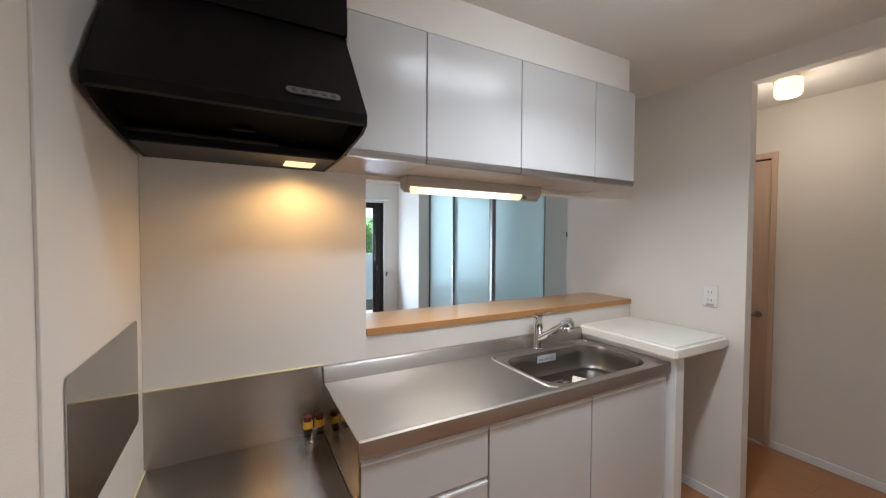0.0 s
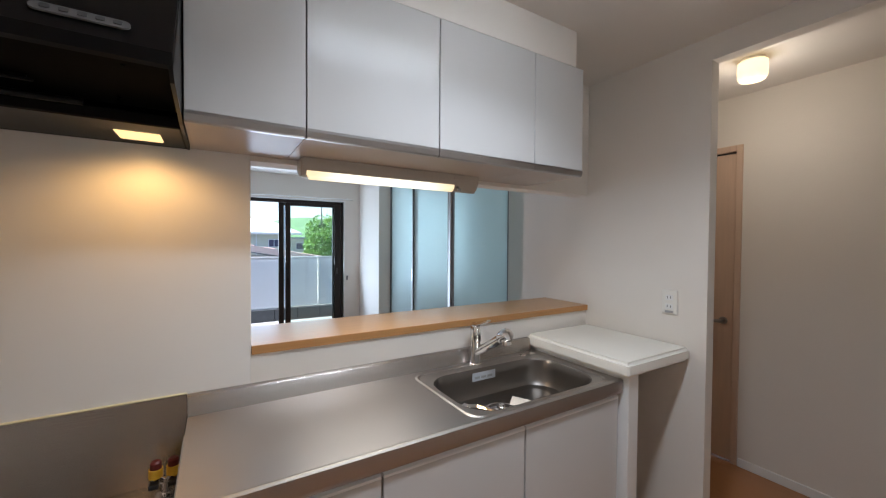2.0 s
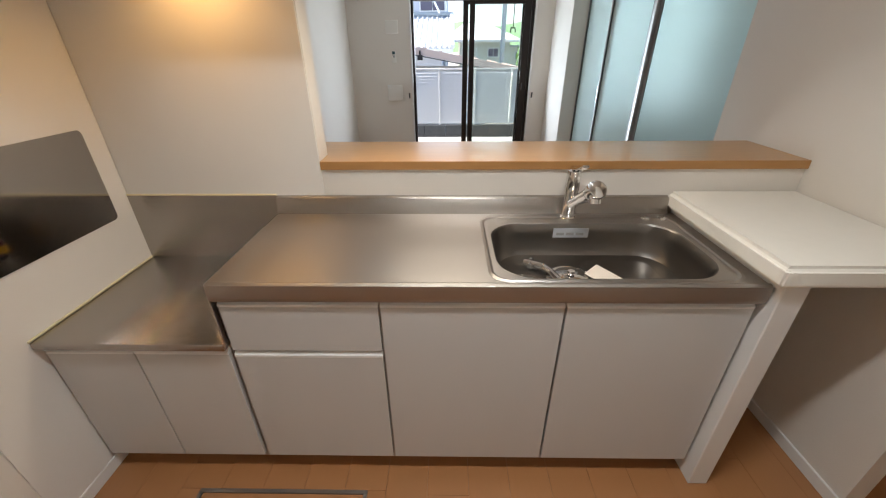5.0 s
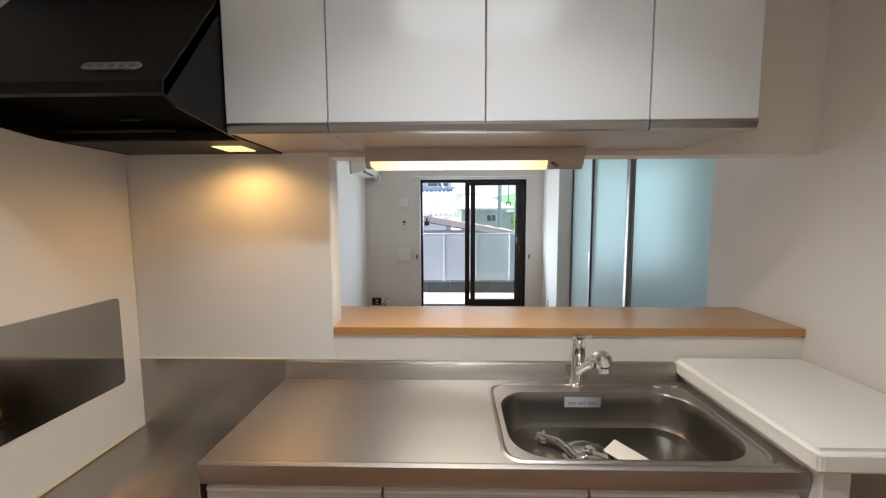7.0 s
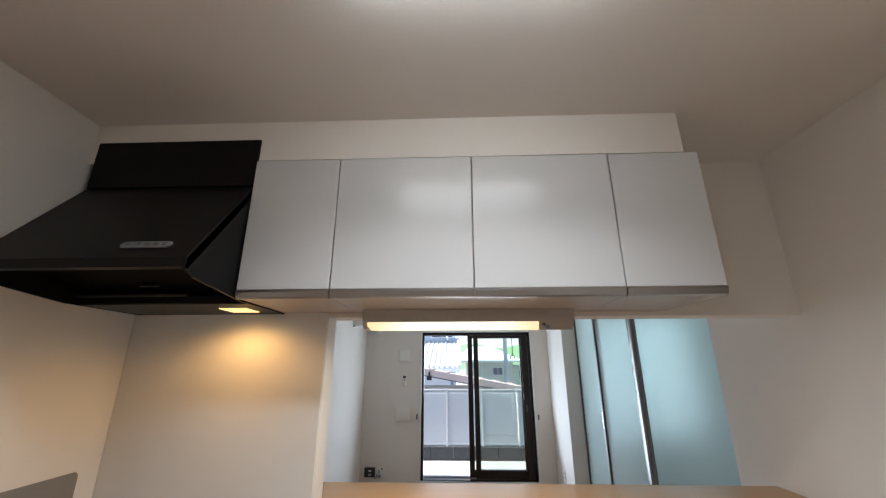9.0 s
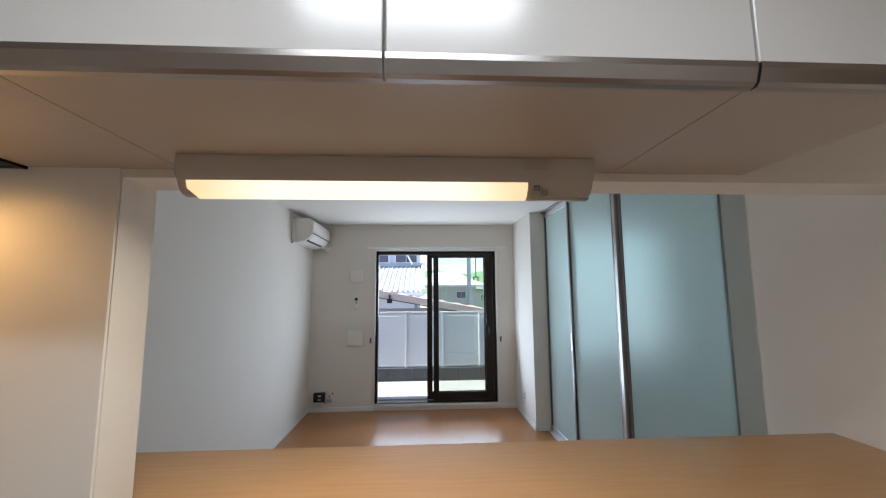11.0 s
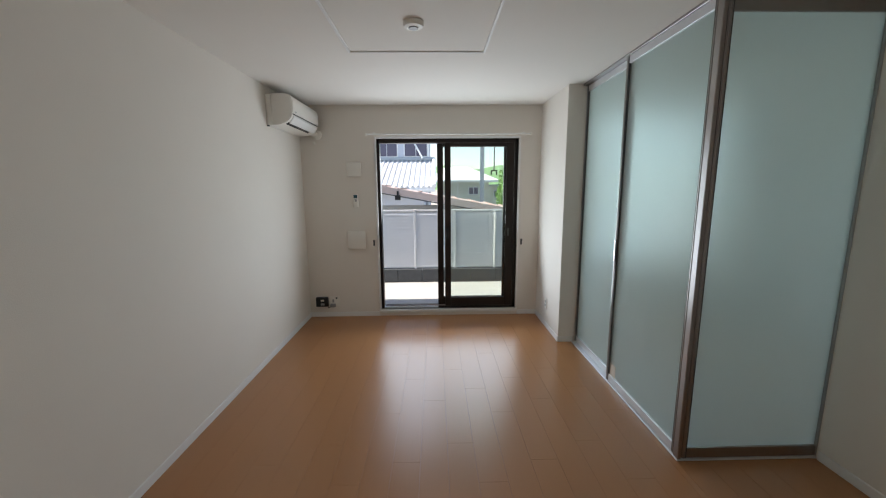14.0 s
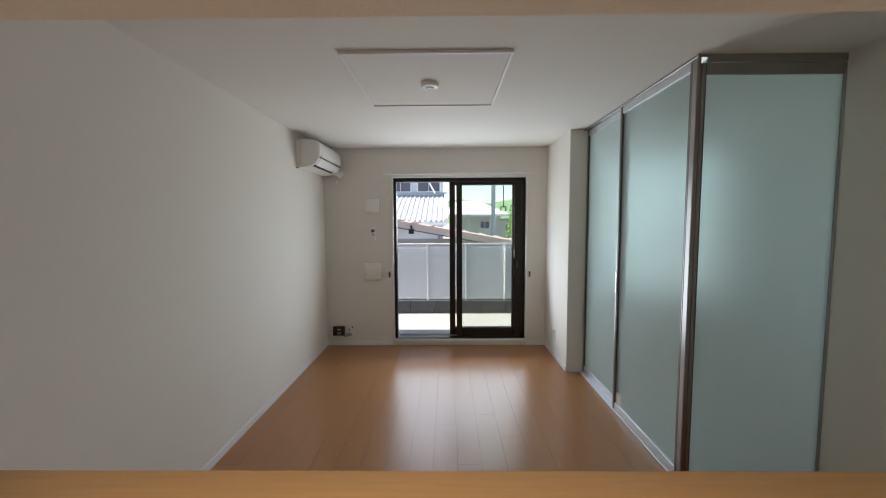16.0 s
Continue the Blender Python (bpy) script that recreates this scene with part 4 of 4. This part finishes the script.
def cooker_hood():
    t = thing("cooker_hood", (0.31, -0.3, 1.76), "black sloped cooker hood with its light on", "cooker hood", dz=-0.021)
    x0, x1 = -0.002, 0.600
    prof = [(-0.330, 2.162), (-0.345, 2.162), (-0.602, 1.826), (-0.602, 1.800), (-0.590, 1.796), (-0.330, 2.140)]
    part("front_slope", prism(bmesh.new(), prof, "x", x0, x1), HOOD_BLACK, t)
    side = [(-0.005, 2.160), (-0.340, 2.160), (-0.598, 1.824), (-0.598, 1.796), (-0.560, 1.780), (-0.320, 1.756), (-0.005, 1.756)]
    for a in (x0, x1 - 0.008):
        part("side_panel", prism(bmesh.new(), side, "x", a, a + 0.008), HOOD_BLACK, t)
    part("back_panel", boxes((x0, x1, -0.020, -0.008, 1.757, 2.3)), HOOD_BLACK, t)
    part("duct_cover", boxes((0.008, 0.604, -0.366, -0.354, 2.150, 2.330), (0.008, 0.604, -0.354, -0.345, 2.20, 2.330), bevel=0.002), HOOD_BLACK, t)
    part("rear_ledge", boxes((x0 + 0.008, x1 - 0.008, -0.27, -0.02, 1.757, 1.790), bevel=0.004), HOOD_BLACK, t)
    part("filter", prism(bmesh.new(), [(-0.27, 1.80), (-0.27, 1.815), (-0.56, 1.875), (-0.56, 1.86)], "x", x0 + 0.01, x1 - 0.01), FILTER_BLACK, t)
    f = part("filter_grip", boxes((0.275, 0.320, -0.345, -0.338, 1.805, 1.835), (0.265, 0.330, -0.348, -0.334, 1.803, 1.808), bevel=0.002), HOOD_BLACK, t)
    part("inner_bar", rod(bmesh.new(), (x0 + 0.01, -0.29, 1.787), (0.40, -0.29, 1.787), 0.008), HOOD_BLACK, t, smooth=True)
    for x, y, z in ((0.10, -0.45, 1.845), (0.25, -0.31, 1.812), (0.50, -0.45, 1.845), (0.47, -0.31, 1.812)):
        part("screw", lathe(bmesh.new(), (x, y, z - 0.008), [(0.005, 0), (0.004, 0.003)], n=10), CHROME, t)
    part("bulb_cover", boxes((0.432, 0.538, -0.178, -0.076, 1.754, 1.762), bevel=0.004), GLOW_HOOD, t, "glowing warm lamp cover")
    # switch strip on the slope
    n = Vector((0, -0.794, 0.608))
    u = Vector((0, -0.608, -0.794))
    c = Vector((0.462, -0.345, 2.162)) + u * 0.372 + n * 0.002
    rot = Matrix((Vector((1, 0, 0)), -u, n)).transposed().to_4x4()
    strip = bmesh.new()
    prism(strip, rounded(-0.070, 0.070, -0.013, 0.013, 0.012, 5), "z", 0, 0.004)
    bmesh.ops.transform(strip, matrix=Matrix.Translation(c) @ rot, verts=strip.verts)
    s = part("switch_strip", strip, GREY_SOFT, t, "grey switch strip")
    for i in range(5):
        b = bmesh.new()
        prism(b, rounded(-0.056 + 0.025 * i, -0.042 + 0.025 * i, -0.006, 0.006, 0.004, 3), "z", 0.004, 0.006)
        bmesh.ops.transform(b, matrix=Matrix.Translation(c) @ rot, verts=b.verts)
        part("button", b, GREY_DARK, s)


cooker_hood()


def ceiling_lamps():
    t = thing("ceiling_lamp", (1.36, -0.98, KCEIL), "oblong glowing white kitchen ceiling lamp", "lamp")
    part("base", boxes((1.04, 1.68, -1.02, -0.94, KCEIL - 0.022, KCEIL), bevel=0.004), PLASTIC, t)
    bm = bmesh.new()
    steps = ((0.0, KCEIL - 0.014), (0.0, KCEIL - 0.034), (0.008, KCEIL - 0.048), (0.024, KCEIL - 0.058), (0.045, KCEIL - 0.062))
    rings = [[bm.verts.new((x, y, z)) for x, y in rounded(1.01 + d, 1.71 - d, -1.055 + d, -0.905 - d, max(0.072 - d, 0.02), 8)] for d, z in steps]
    for p, q in zip(rings, rings[1:]):
        for k in range(len(p)):
            bm.faces.new((p[k], q[k], q[(k + 1) % len(p)], p[(k + 1) % len(p)]))
    bm.faces.new(rings[-1])
    part("shade", bm, GLOW_CEIL, t, "glowing white diffuser", smooth=True)
    t = thing("hall_lamp", (3.03, -0.67, KCEIL), "small glowing warm hall ceiling lamp", "lamp")
    part("base", lathe(bmesh.new(), (3.03, -0.67, KCEIL - 0.02), [(0.05, 0), (0.05, 0.02)]), PLASTIC, t, smooth=True)
    part("shade", lathe(bmesh.new(), (3.03, -0.67, KCEIL - 0.115), [(0.03, 0), (0.052, 0.004), (0.062, 0.018), (0.064, 0.05), (0.062, 0.095)]), GLOW_HALL, t, "glowing glass shade", smooth=True)


ceiling_lamps()


def hall_door():
    d = thing("door_1", (HX, -0.02, 0), "closed light brown wooden hall door", "door", kind="structure")
    part("door_frame", boxes((HX - 0.012, HX + 0.10, -0.445, -0.41, 0, 2.07), (HX - 0.012, HX + 0.10, 0.37, 0.405, 0, 2.07), (HX - 0.012, HX + 0.10, -0.41, 0.37, 2.03, 2.07), bevel=0.003), DOOR_WOOD, d)
    leaf = part("door_leaf", boxes((HX + 0.008, HX + 0.044, -0.405, 0.365, 0.006, 2.020), bevel=0.003), DOOR_WOOD, d)
    part("closer_gap", boxes((HX + 0.006, HX + 0.05, -0.405, 0.365, 2.021, 2.030)), BLACK, d)
    part("door_handle", tube(bmesh.new(), [(HX + 0.01, -0.350, 0.925), (HX - 0.045, -0.350, 0.925), (HX - 0.045, -0.225, 0.920)], 0.011), ALU_STRIP, leaf, "brushed metal lever", smooth=True)
    part("rose", lathe(bmesh.new(), (HX + 0.008, -0.350, 0.925), [(0.024, 0), (0.024, 0.008)], axis=Matrix.Rotation(radians(-90), 4, "Y")), ALU, leaf)


hall_door()


def floor_hatch():
    x0, x1, y0, y1 = 0.358, 0.976, -1.238, -0.618
    t = thing("floor_hatch", (0.667, -0.928, 0), "underfloor storage hatch in an aluminium frame", "floor hatch")
    for a in ((x0, x1, y1 - 0.014, y1), (x0, x1, y0, y0 + 0.014), (x0, x0 + 0.014, y0 + 0.014, y1 - 0.014), (x1 - 0.014, x1, y0 + 0.014, y1 - 0.014)):
        part("frame_strip", boxes((*a, -0.012, 0.003), bevel=0.001), ALU, t)
    part("lid", boxes((x0 + 0.015, x1 - 0.015, y0 + 0.015, y1 - 0.015, -0.014, -0.001), bevel=0.001), FLOOR_WOOD, t)


floor_hatch()

# ---- outdoors ----
structure("terrace", boxes((-3.0, 6.0, OY, 5.95, -0.30, -0.05)), CONCRETE, "bright bare concrete terrace slab", "terrace")
bm = bmesh.new()
box(bm, -700, 700, 6.08, 1500, -1.3, -0.74)
structure("ground", bm, SOIL, "pale ground beyond the fence", "ground")
structure("balcony_slab", boxes((-3.0, 6.0, OY, 4.92, 2.52, 2.70)), CONCRETE, "concrete slab over the terrace", "slab")
structure("outer_wall", boxes((-3.0, -0.3, FY - 0.08, OY, -0.3, 2.7), (5.2, 6.0, FY - 0.08, OY, -0.3, 2.7)), HOUSE_WALL, "pale outer wall", "wall")


def low_wall():
    t = thing("block_wall", (1.5, 6.01, -0.627), "low dark textured block wall under the fence", "wall", kind="structure")
    z0 = -0.627
    for r in range(4):
        for i in range(22):
            x = -3.0 + 0.40 * i + (0.2 if r % 2 else 0)
            part("block", boxes((x + 0.003, x + 0.397, 5.95, 6.07, z0 + 0.2 * r + 0.002, z0 + 0.2 * r + 0.197), bevel=0.004), BLOCK_DARK, t)


low_wall()


def fence():
    t = thing("fence", (1.5, 6.01, 0.172), "pale grey louvred panel fence on a low wall", "fence")
    xs = [1.089 + 0.648 * i for i in range(-6, 7)]
    slat = None
    for x in xs:
        part("post", boxes((x - 0.015, x + 0.015, 5.985, 6.035, 0.172, 1.138), bevel=0.003), FENCE, t)
    for a, b in zip(xs, xs[1:]):
        for z in (0.192, 1.108):
            part("rail", boxes((a + 0.017, b - 0.017, 5.99, 6.03, z, z + 0.025), bevel=0.002), FENCE, t)
        for i in range(17):
            z = 0.220 + 0.0521 * i
            if slat is None:
                bm = bmesh.new()
                prism(bm, [(5.988, z), (5.994, z), (6.028, z + 0.0560), (6.022, z + 0.0560)], "x", a + 0.017, b - 0.017)
                slat, home = part("slat", bm, FENCE, t), (a, z)
            else:
                s = new("slat", slat.data)
                s.parent = t
                s.location = (a - home[0], 0, z - home[1])
    b = thing("fence_latch", (2.386, 5.98, 0.85), "pale fence latch on a post", "latch")
    part("bar", boxes((2.378, 2.398, 5.965, 5.984, 0.27, 1.07), bevel=0.003), TRIM, b)
    part("catch", boxes((2.368, 2.408, 5.955, 5.984, 0.78, 0.84), (2.368, 2.408, 5.955, 5.984, 0.97, 1.03), bevel=0.004), TRIM, b)


fence()


def laundry_hanger():
    t = thing("laundry_hanger", (2.19, 4.9, 2.52), "dark hanging laundry pole bracket", "laundry bracket")
    part("stem", boxes((2.184, 2.197, 4.89, 4.905, 1.70, 2.52), bevel=0.002), BLACK, t)
    part("hook", boxes((2.150, 2.230, 4.885, 4.91, 1.690, 1.706), (2.150, 2.164, 4.885, 4.91, 1.640, 1.692), (2.216, 2.230, 4.885, 4.91, 1.640, 1.692), bevel=0.002), BLACK, t)


laundry_hanger()


def carport():
    t = thing("carport", (1, 10, -0.6), "low carport with a sloping brown sheet roof", "carport")
    top = lambda x: 1.635 - 0.18 * x
    bm = bmesh.new()
    prism(bm, [(-4.5, top(-4.5)), (6.4, top(6.4)), (6.4, top(6.4) - 0.05), (-4.5, top(-4.5) - 0.05)], "y", 8.75, 11.4)
    part("roof", bm, ROOF_BROWN, t)
    for i in range(24):
        x = -4.4 + 0.45 * i
        part("roof_rib", prism(bmesh.new(), [(x, top(x)), (x + 0.03, top(x)), (x + 0.03, top(x) + 0.03), (x, top(x) + 0.03)], "y", 8.77, 11.4), ROOF_BROWN, t)
    part("fascia", prism(bmesh.new(), [(-4.5, top(-4.5) + 0.02), (6.4, top(6.4) + 0.02), (6.4, top(6.4) - 0.13), (-4.5, top(-4.5) - 0.13)], "y", 8.70, 8.748), PLASTER_PINK, t)
    part("gutter", prism(bmesh.new(), [(-4.5, top(-4.5) - 0.135), (6.4, top(6.4) - 0.135), (6.4, top(6.4) - 0.16), (-4.5, top(-4.5) - 0.16)], "y", 8.69, 8.74), GREY_DARK, t)
    part("wall", boxes((-4.4, 2.2, 9.4, 9.5, -0.6, 1.15)), SHED_WALL, t)
    part("bracket", boxes((0.50, 0.62, 8.66, 8.74, 1.30, 1.41), (0.54, 0.58, 8.66, 8.74, 1.41, 1.50)), BLACK, t)
    for x in (-4.3, 1.9, 6.0):
        part("post", boxes((x, x + 0.1, 8.8, 8.9, -0.6, top(x) - 0.07)), SHED_WALL, t)


carport()


def tiled_house():
    t = thing("tiled_house", (-2, 20, -0.6), "two-storey house with a bright tiled lower roof", "house")
    part("wall", boxes((-9, 1.15, 21.8, 24.9, -0.6, 7.5)), HOUSE_WALL, t)
    bm = bmesh.new()
    prism(bm, [(17.6, 1.66), (21.8, 3.10), (21.8, 2.95), (17.6, 1.50)], "x", -9, 1.35)
    part("lower_roof", bm, TILE_ROOF, t)
    up = Vector((0, 4.2, 1.44)).normalized()
    for i in range(42):
        x = -9.0 + 0.247 * i
        bm = bmesh.new()
        for k in range(12):
            a = Vector((x, 17.58, 1.675)) + up * 0.37 * k
            rod(bm, a, a + up * 0.365, 0.062, 0.048, 6)
        part("tile_course", bm, TILE_ROOF, t)
    part("ridge", rod(bmesh.new(), (-9, 21.7, 3.16), (1.4, 21.7, 3.16), 0.12, n=10), SHED_WALL, t)
    part("verge", rod(bmesh.new(), (1.36, 17.5, 1.70), (1.36, 21.7, 3.15), 0.11, n=10), METAL_ROOF, t)
    part("eave", boxes((-9, 1.4, 17.55, 17.62, 1.46, 1.60)), METAL_ROOF, t)
    part("lower_wall", boxes((-8.5, 0.9, 18.4, 21.8, -0.6, 1.75)), HOUSE_WALL, t)
    for x, w in ((-6.6, 1.2), (-4.4, 1.2), (-1.75, 1.1), (-0.22, 1.2)):
        f = part("window", boxes((x - 0.06, x + w + 0.06, 21.73, 21.8, 3.28, 4.7)), METAL_ROOF, t)
        for a in (x, x + w / 2 + 0.02):
            part("pane", boxes((a, a + w / 2 - 0.02, 21.70, 21.73, 3.34, 4.64)), HOUSE_PANE, f)
    part("brace", rod(bmesh.new(), (0.15, 21.5, 4.3), (0.75, 21.3, 3.2), 0.05, n=8), METAL_ROOF, t)
    part("downpipe", rod(bmesh.new(), (1.05, 21.72, -0.5), (1.05, 21.72, 7.5), 0.06, n=8), METAL_ROOF, t)
    part("roof", boxes((-9.6, 1.7, 21.2, 25.2, 7.5, 7.8)), TILE_ROOF, t)


tiled_house()


def cream_house():
    t = thing("cream_house", (4, 28, -0.6), "single-storey cream house with a pale hipped roof", "house")
    part("wall", boxes((1.9, 5.0, 26.0, 32, -0.6, 2.16)), HOUSE_CREAM, t)
    bm = bmesh.new()
    v = [bm.verts.new(p) for p in ((0.9, 25.5, 2.14), (5.6, 25.5, 2.14), (5.6, 32.5, 2.14), (0.9, 32.5, 2.14), (2.2, 28.6, 3.18), (3.7, 28.6, 3.18))]
    for f in ((0, 1, 5, 4), (1, 2, 5), (2, 3, 4, 5), (3, 0, 4), (3, 2, 1, 0)):
        bm.faces.new([v[i] for i in f])
    part("roof", bm, METAL_ROOF, t)
    part("fascia", boxes((0.9, 5.6, 25.44, 25.50, 2.02, 2.16)), TRIM, t)
    w = part("window", boxes((3.62, 4.30, 25.94, 26.0, 1.20, 1.72)), METAL_ROOF, t)
    for x in (3.66, 3.98):
        part("pane", boxes((x, x + 0.28, 25.91, 25.94, 1.24, 1.68)), HOUSE_PANE, w)
    part("joint", boxes((2.9, 2.94, 25.97, 26.0, -0.6, 2.1)), METAL_ROOF, t)
    t = thing("garden_shed", (6.4, 27, -0.6), "low pale outbuilding beside the cream house", "shed")
    part("wall", boxes((5.0, 7.4, 26.6, 30, -0.6, 1.75)), HOUSE_CREAM, t)
    part("roof", boxes((4.9, 7.6, 26.3, 30.2, 1.75, 1.86)), SHED_WALL, t)
    w = part("window", boxes((5.4, 6.0, 26.56, 26.6, 1.0, 1.5)), METAL_ROOF, t)
    part("pane", boxes((5.44, 5.96, 26.53, 26.56, 1.04, 1.46)), HOUSE_PANE, w)


cream_house()


def utility_pole():
    t = thing("utility_pole", (4.05, 22, -0.6), "tall grey concrete utility pole", "utility pole")
    part("pole", rod(bmesh.new(), (4.05, 22, -0.6), (4.05, 22, 10), 0.13, 0.10), POLE_GREY, t)
    part("crossarm", boxes((3.3, 4.8, 21.9, 22.0, 8.6, 8.7)), POLE_GREY, t)
    for i in range(3):
        part("cable", tube(bmesh.new(), [(-20, 22, 4.7 + 0.35 * i), (-7, 22, 3.7 + 0.35 * i), (4.05, 22, 4.3 + 0.35 * i), (20, 22, 3.8 + 0.35 * i)], 0.014, n=5), BLACK, t)


utility_pole()


def tree(x, y, z, h, spread, seed):
    rnd = random.Random(seed)
    t = thing("tree", (x, y, z), "bright green leafy garden tree", "tree")
    bm = bmesh.new()
    rod(bm, (x, y, z), (x + 0.1, y, z + h * 0.5), 0.14, 0.08, 10)
    for i in range(9):
        a = rnd.uniform(0, 6.28)
        zz = z + h * rnd.uniform(0.3, 0.5)
        rod(bm, (x + 0.05, y, zz), (x + spread * 0.8 * math.cos(a), y + spread * 0.8 * math.sin(a), zz + h * rnd.uniform(0.2, 0.45)), 0.05, 0.015, 6)
    part("trunk", bm, BARK, t)
    verts, faces = [], []
    for i in range(11000):
        a, c = rnd.uniform(0, 6.28), rnd.uniform(-1, 1)
        r = rnd.uniform(0.55, 1.0) * (1 + 0.25 * math.sin(3 * a + seed) * math.cos(4 * c))
        s = math.sqrt(1 - c * c)
        p = Vector((x + spread * r * s * math.cos(a), y + spread * r * s * math.sin(a), z + h * 0.62 + h * 0.42 * r * c))
        q = Euler((rnd.uniform(0, 6.28), rnd.uniform(0, 6.28), rnd.uniform(0, 6.28))).to_matrix()
        k = rnd.uniform(0.05, 0.095)
        b = len(verts)
        verts += [tuple(p + q @ Vector(o) * k) for o in ((-1, 0, 0), (0, -0.45, 0.1), (1, 0, 0), (0, 0.45, 0.1))]
        faces.append((b, b + 1, b + 2, b + 3))
    me = bpy.data.meshes.new("crown")
    me.from_pydata([tuple(Vector(v) - Vector((x, y, z))) for v in verts], [], faces)
    me.materials.append(LEAF)
    ob = new("crown", me)
    ob.parent = t
    tagged(ob, "", kind="stuff")


tree(4.9, 16.0, -0.6, 3.0, 0.95, 3)
tree(7.6, 17.0, -0.6, 4.0, 1.5, 5)


def hills():
    bm = bmesh.new()
    n = 90
    top = []
    for i in range(n + 1):
        x = -500 + 1100 * i / n
        hgt = 18 + 9 * noise.noise(Vector((x * 0.006, 3.1, 0))) + 4 * noise.noise(Vector((x * 0.03, 1.1, 0))) + 2.5 * noise.noise(Vector((x * 0.15, 7.1, 0)))
        top.append((x, hgt + 6))
    low = [bm.verts.new((x, 330, -2)) for x, h in top]
    mid = [bm.verts.new((x, 370, h * 0.6)) for x, h in top]
    hi = [bm.verts.new((x, 430, h)) for x, h in top]
    for a, b in ((low, mid), (mid, hi)):
        for i in range(n):
            bm.faces.new((a[i], a[i + 1], b[i + 1], b[i]))
    structure("backdrop", bm, HILL, "far low wooded hills", "hills")


hills()

# the land falls away gently behind the fence
for name in ("carport", "tiled_house", "cream_house", "garden_shed", "utility_pole", "tree", "tree.001"):
    ob = bpy.data.objects[name]
    ob.location = (1.42 + (ob.location.x - 1.39) * 1.03, ob.location.y, -0.676 - 0.0075 * (ob.location.y + 0.2))
    ob.scale = (1.03, 1.0, 1.03)

# ---- floor planks ----


def planks(x0, x1, y0, y1, holes=()):
    """Staggered boards that run along y; each board is an object of its own on shared meshes."""
    floor = bpy.data.objects["floor"]
    w, length = 0.152, 0.909
    cache = {}
    n = int(math.ceil((x1 - x0) / w))
    for i in range(n):
        a, b = x0 + i * w, min(x0 + (i + 1) * w, x1)
        y = y0 - (0, 0.303, 0.606, 0.15, 0.455)[i % 5]
        while y < y1:
            p, q = max(y, y0), min(y + length, y1)
            y += length
            if q - p < 0.02 or b - a < 0.01:
                continue
            pieces = [(a, b, p, q)]
            for hx0, hx1, hy0, hy1 in holes:
                cut = []
                for pa, pb, pp, pq in pieces:
                    if pb <= hx0 or pa >= hx1 or pq <= hy0 or pp >= hy1:
                        cut.append((pa, pb, pp, pq))
                        continue
                    cut += [s for s in ((pa, pb, pp, hy0), (pa, pb, hy1, pq), (pa, hx0, max(pp, hy0), min(pq, hy1)), (hx1, pb, max(pp, hy0), min(pq, hy1))) if s[1] - s[0] > 0.004 and s[3] - s[2] > 0.004]
                pieces = cut
            for pa, pb, pp, pq in pieces:
                key = (round(pb - pa, 3), round(pq - pp, 3))
                if key not in cache:
                    dx, dy = key
                    bm = bmesh.new()
                    g = 0.00025
                    lo = [bm.verts.new(v) for v in ((g, g, -0.015), (dx - g, g, -0.015), (dx - g, dy - g, -0.015), (g, dy - g, -0.015))]
                    ml = [bm.verts.new(v) for v in ((g, g, -0.0007), (dx - g, g, -0.0007), (dx - g, dy - g, -0.0007), (g, dy - g, -0.0007))]
                    c = 0.0006
                    hi = [bm.verts.new(v) for v in ((c, c, 0), (dx - c, c, 0), (dx - c, dy - c, 0), (c, dy - c, 0))]
                    for u, v in ((lo, ml), (ml, hi)):
                        for k in range(4):
                            bm.faces.new((u[k], u[(k + 1) % 4], v[(k + 1) % 4], v[k]))
                    bm.faces.new(hi)
                    cache[key] = mesh_of("plank", bm, FLOOR_WOOD)
                ob = new("plank", cache[key])
                ob.parent = floor
                ob.location = (pa, pp, 0)


planks(LX, 2.724, 0.100, FY)
planks(2.724, WX, 0.56, SIDE_Y - 0.022)
planks(KX, HX, -2.3, 0.0, holes=((0.358, 0.976, -1.238, -0.618),))
planks(2.799, 5.1, SIDE_Y + 0.022, FY)
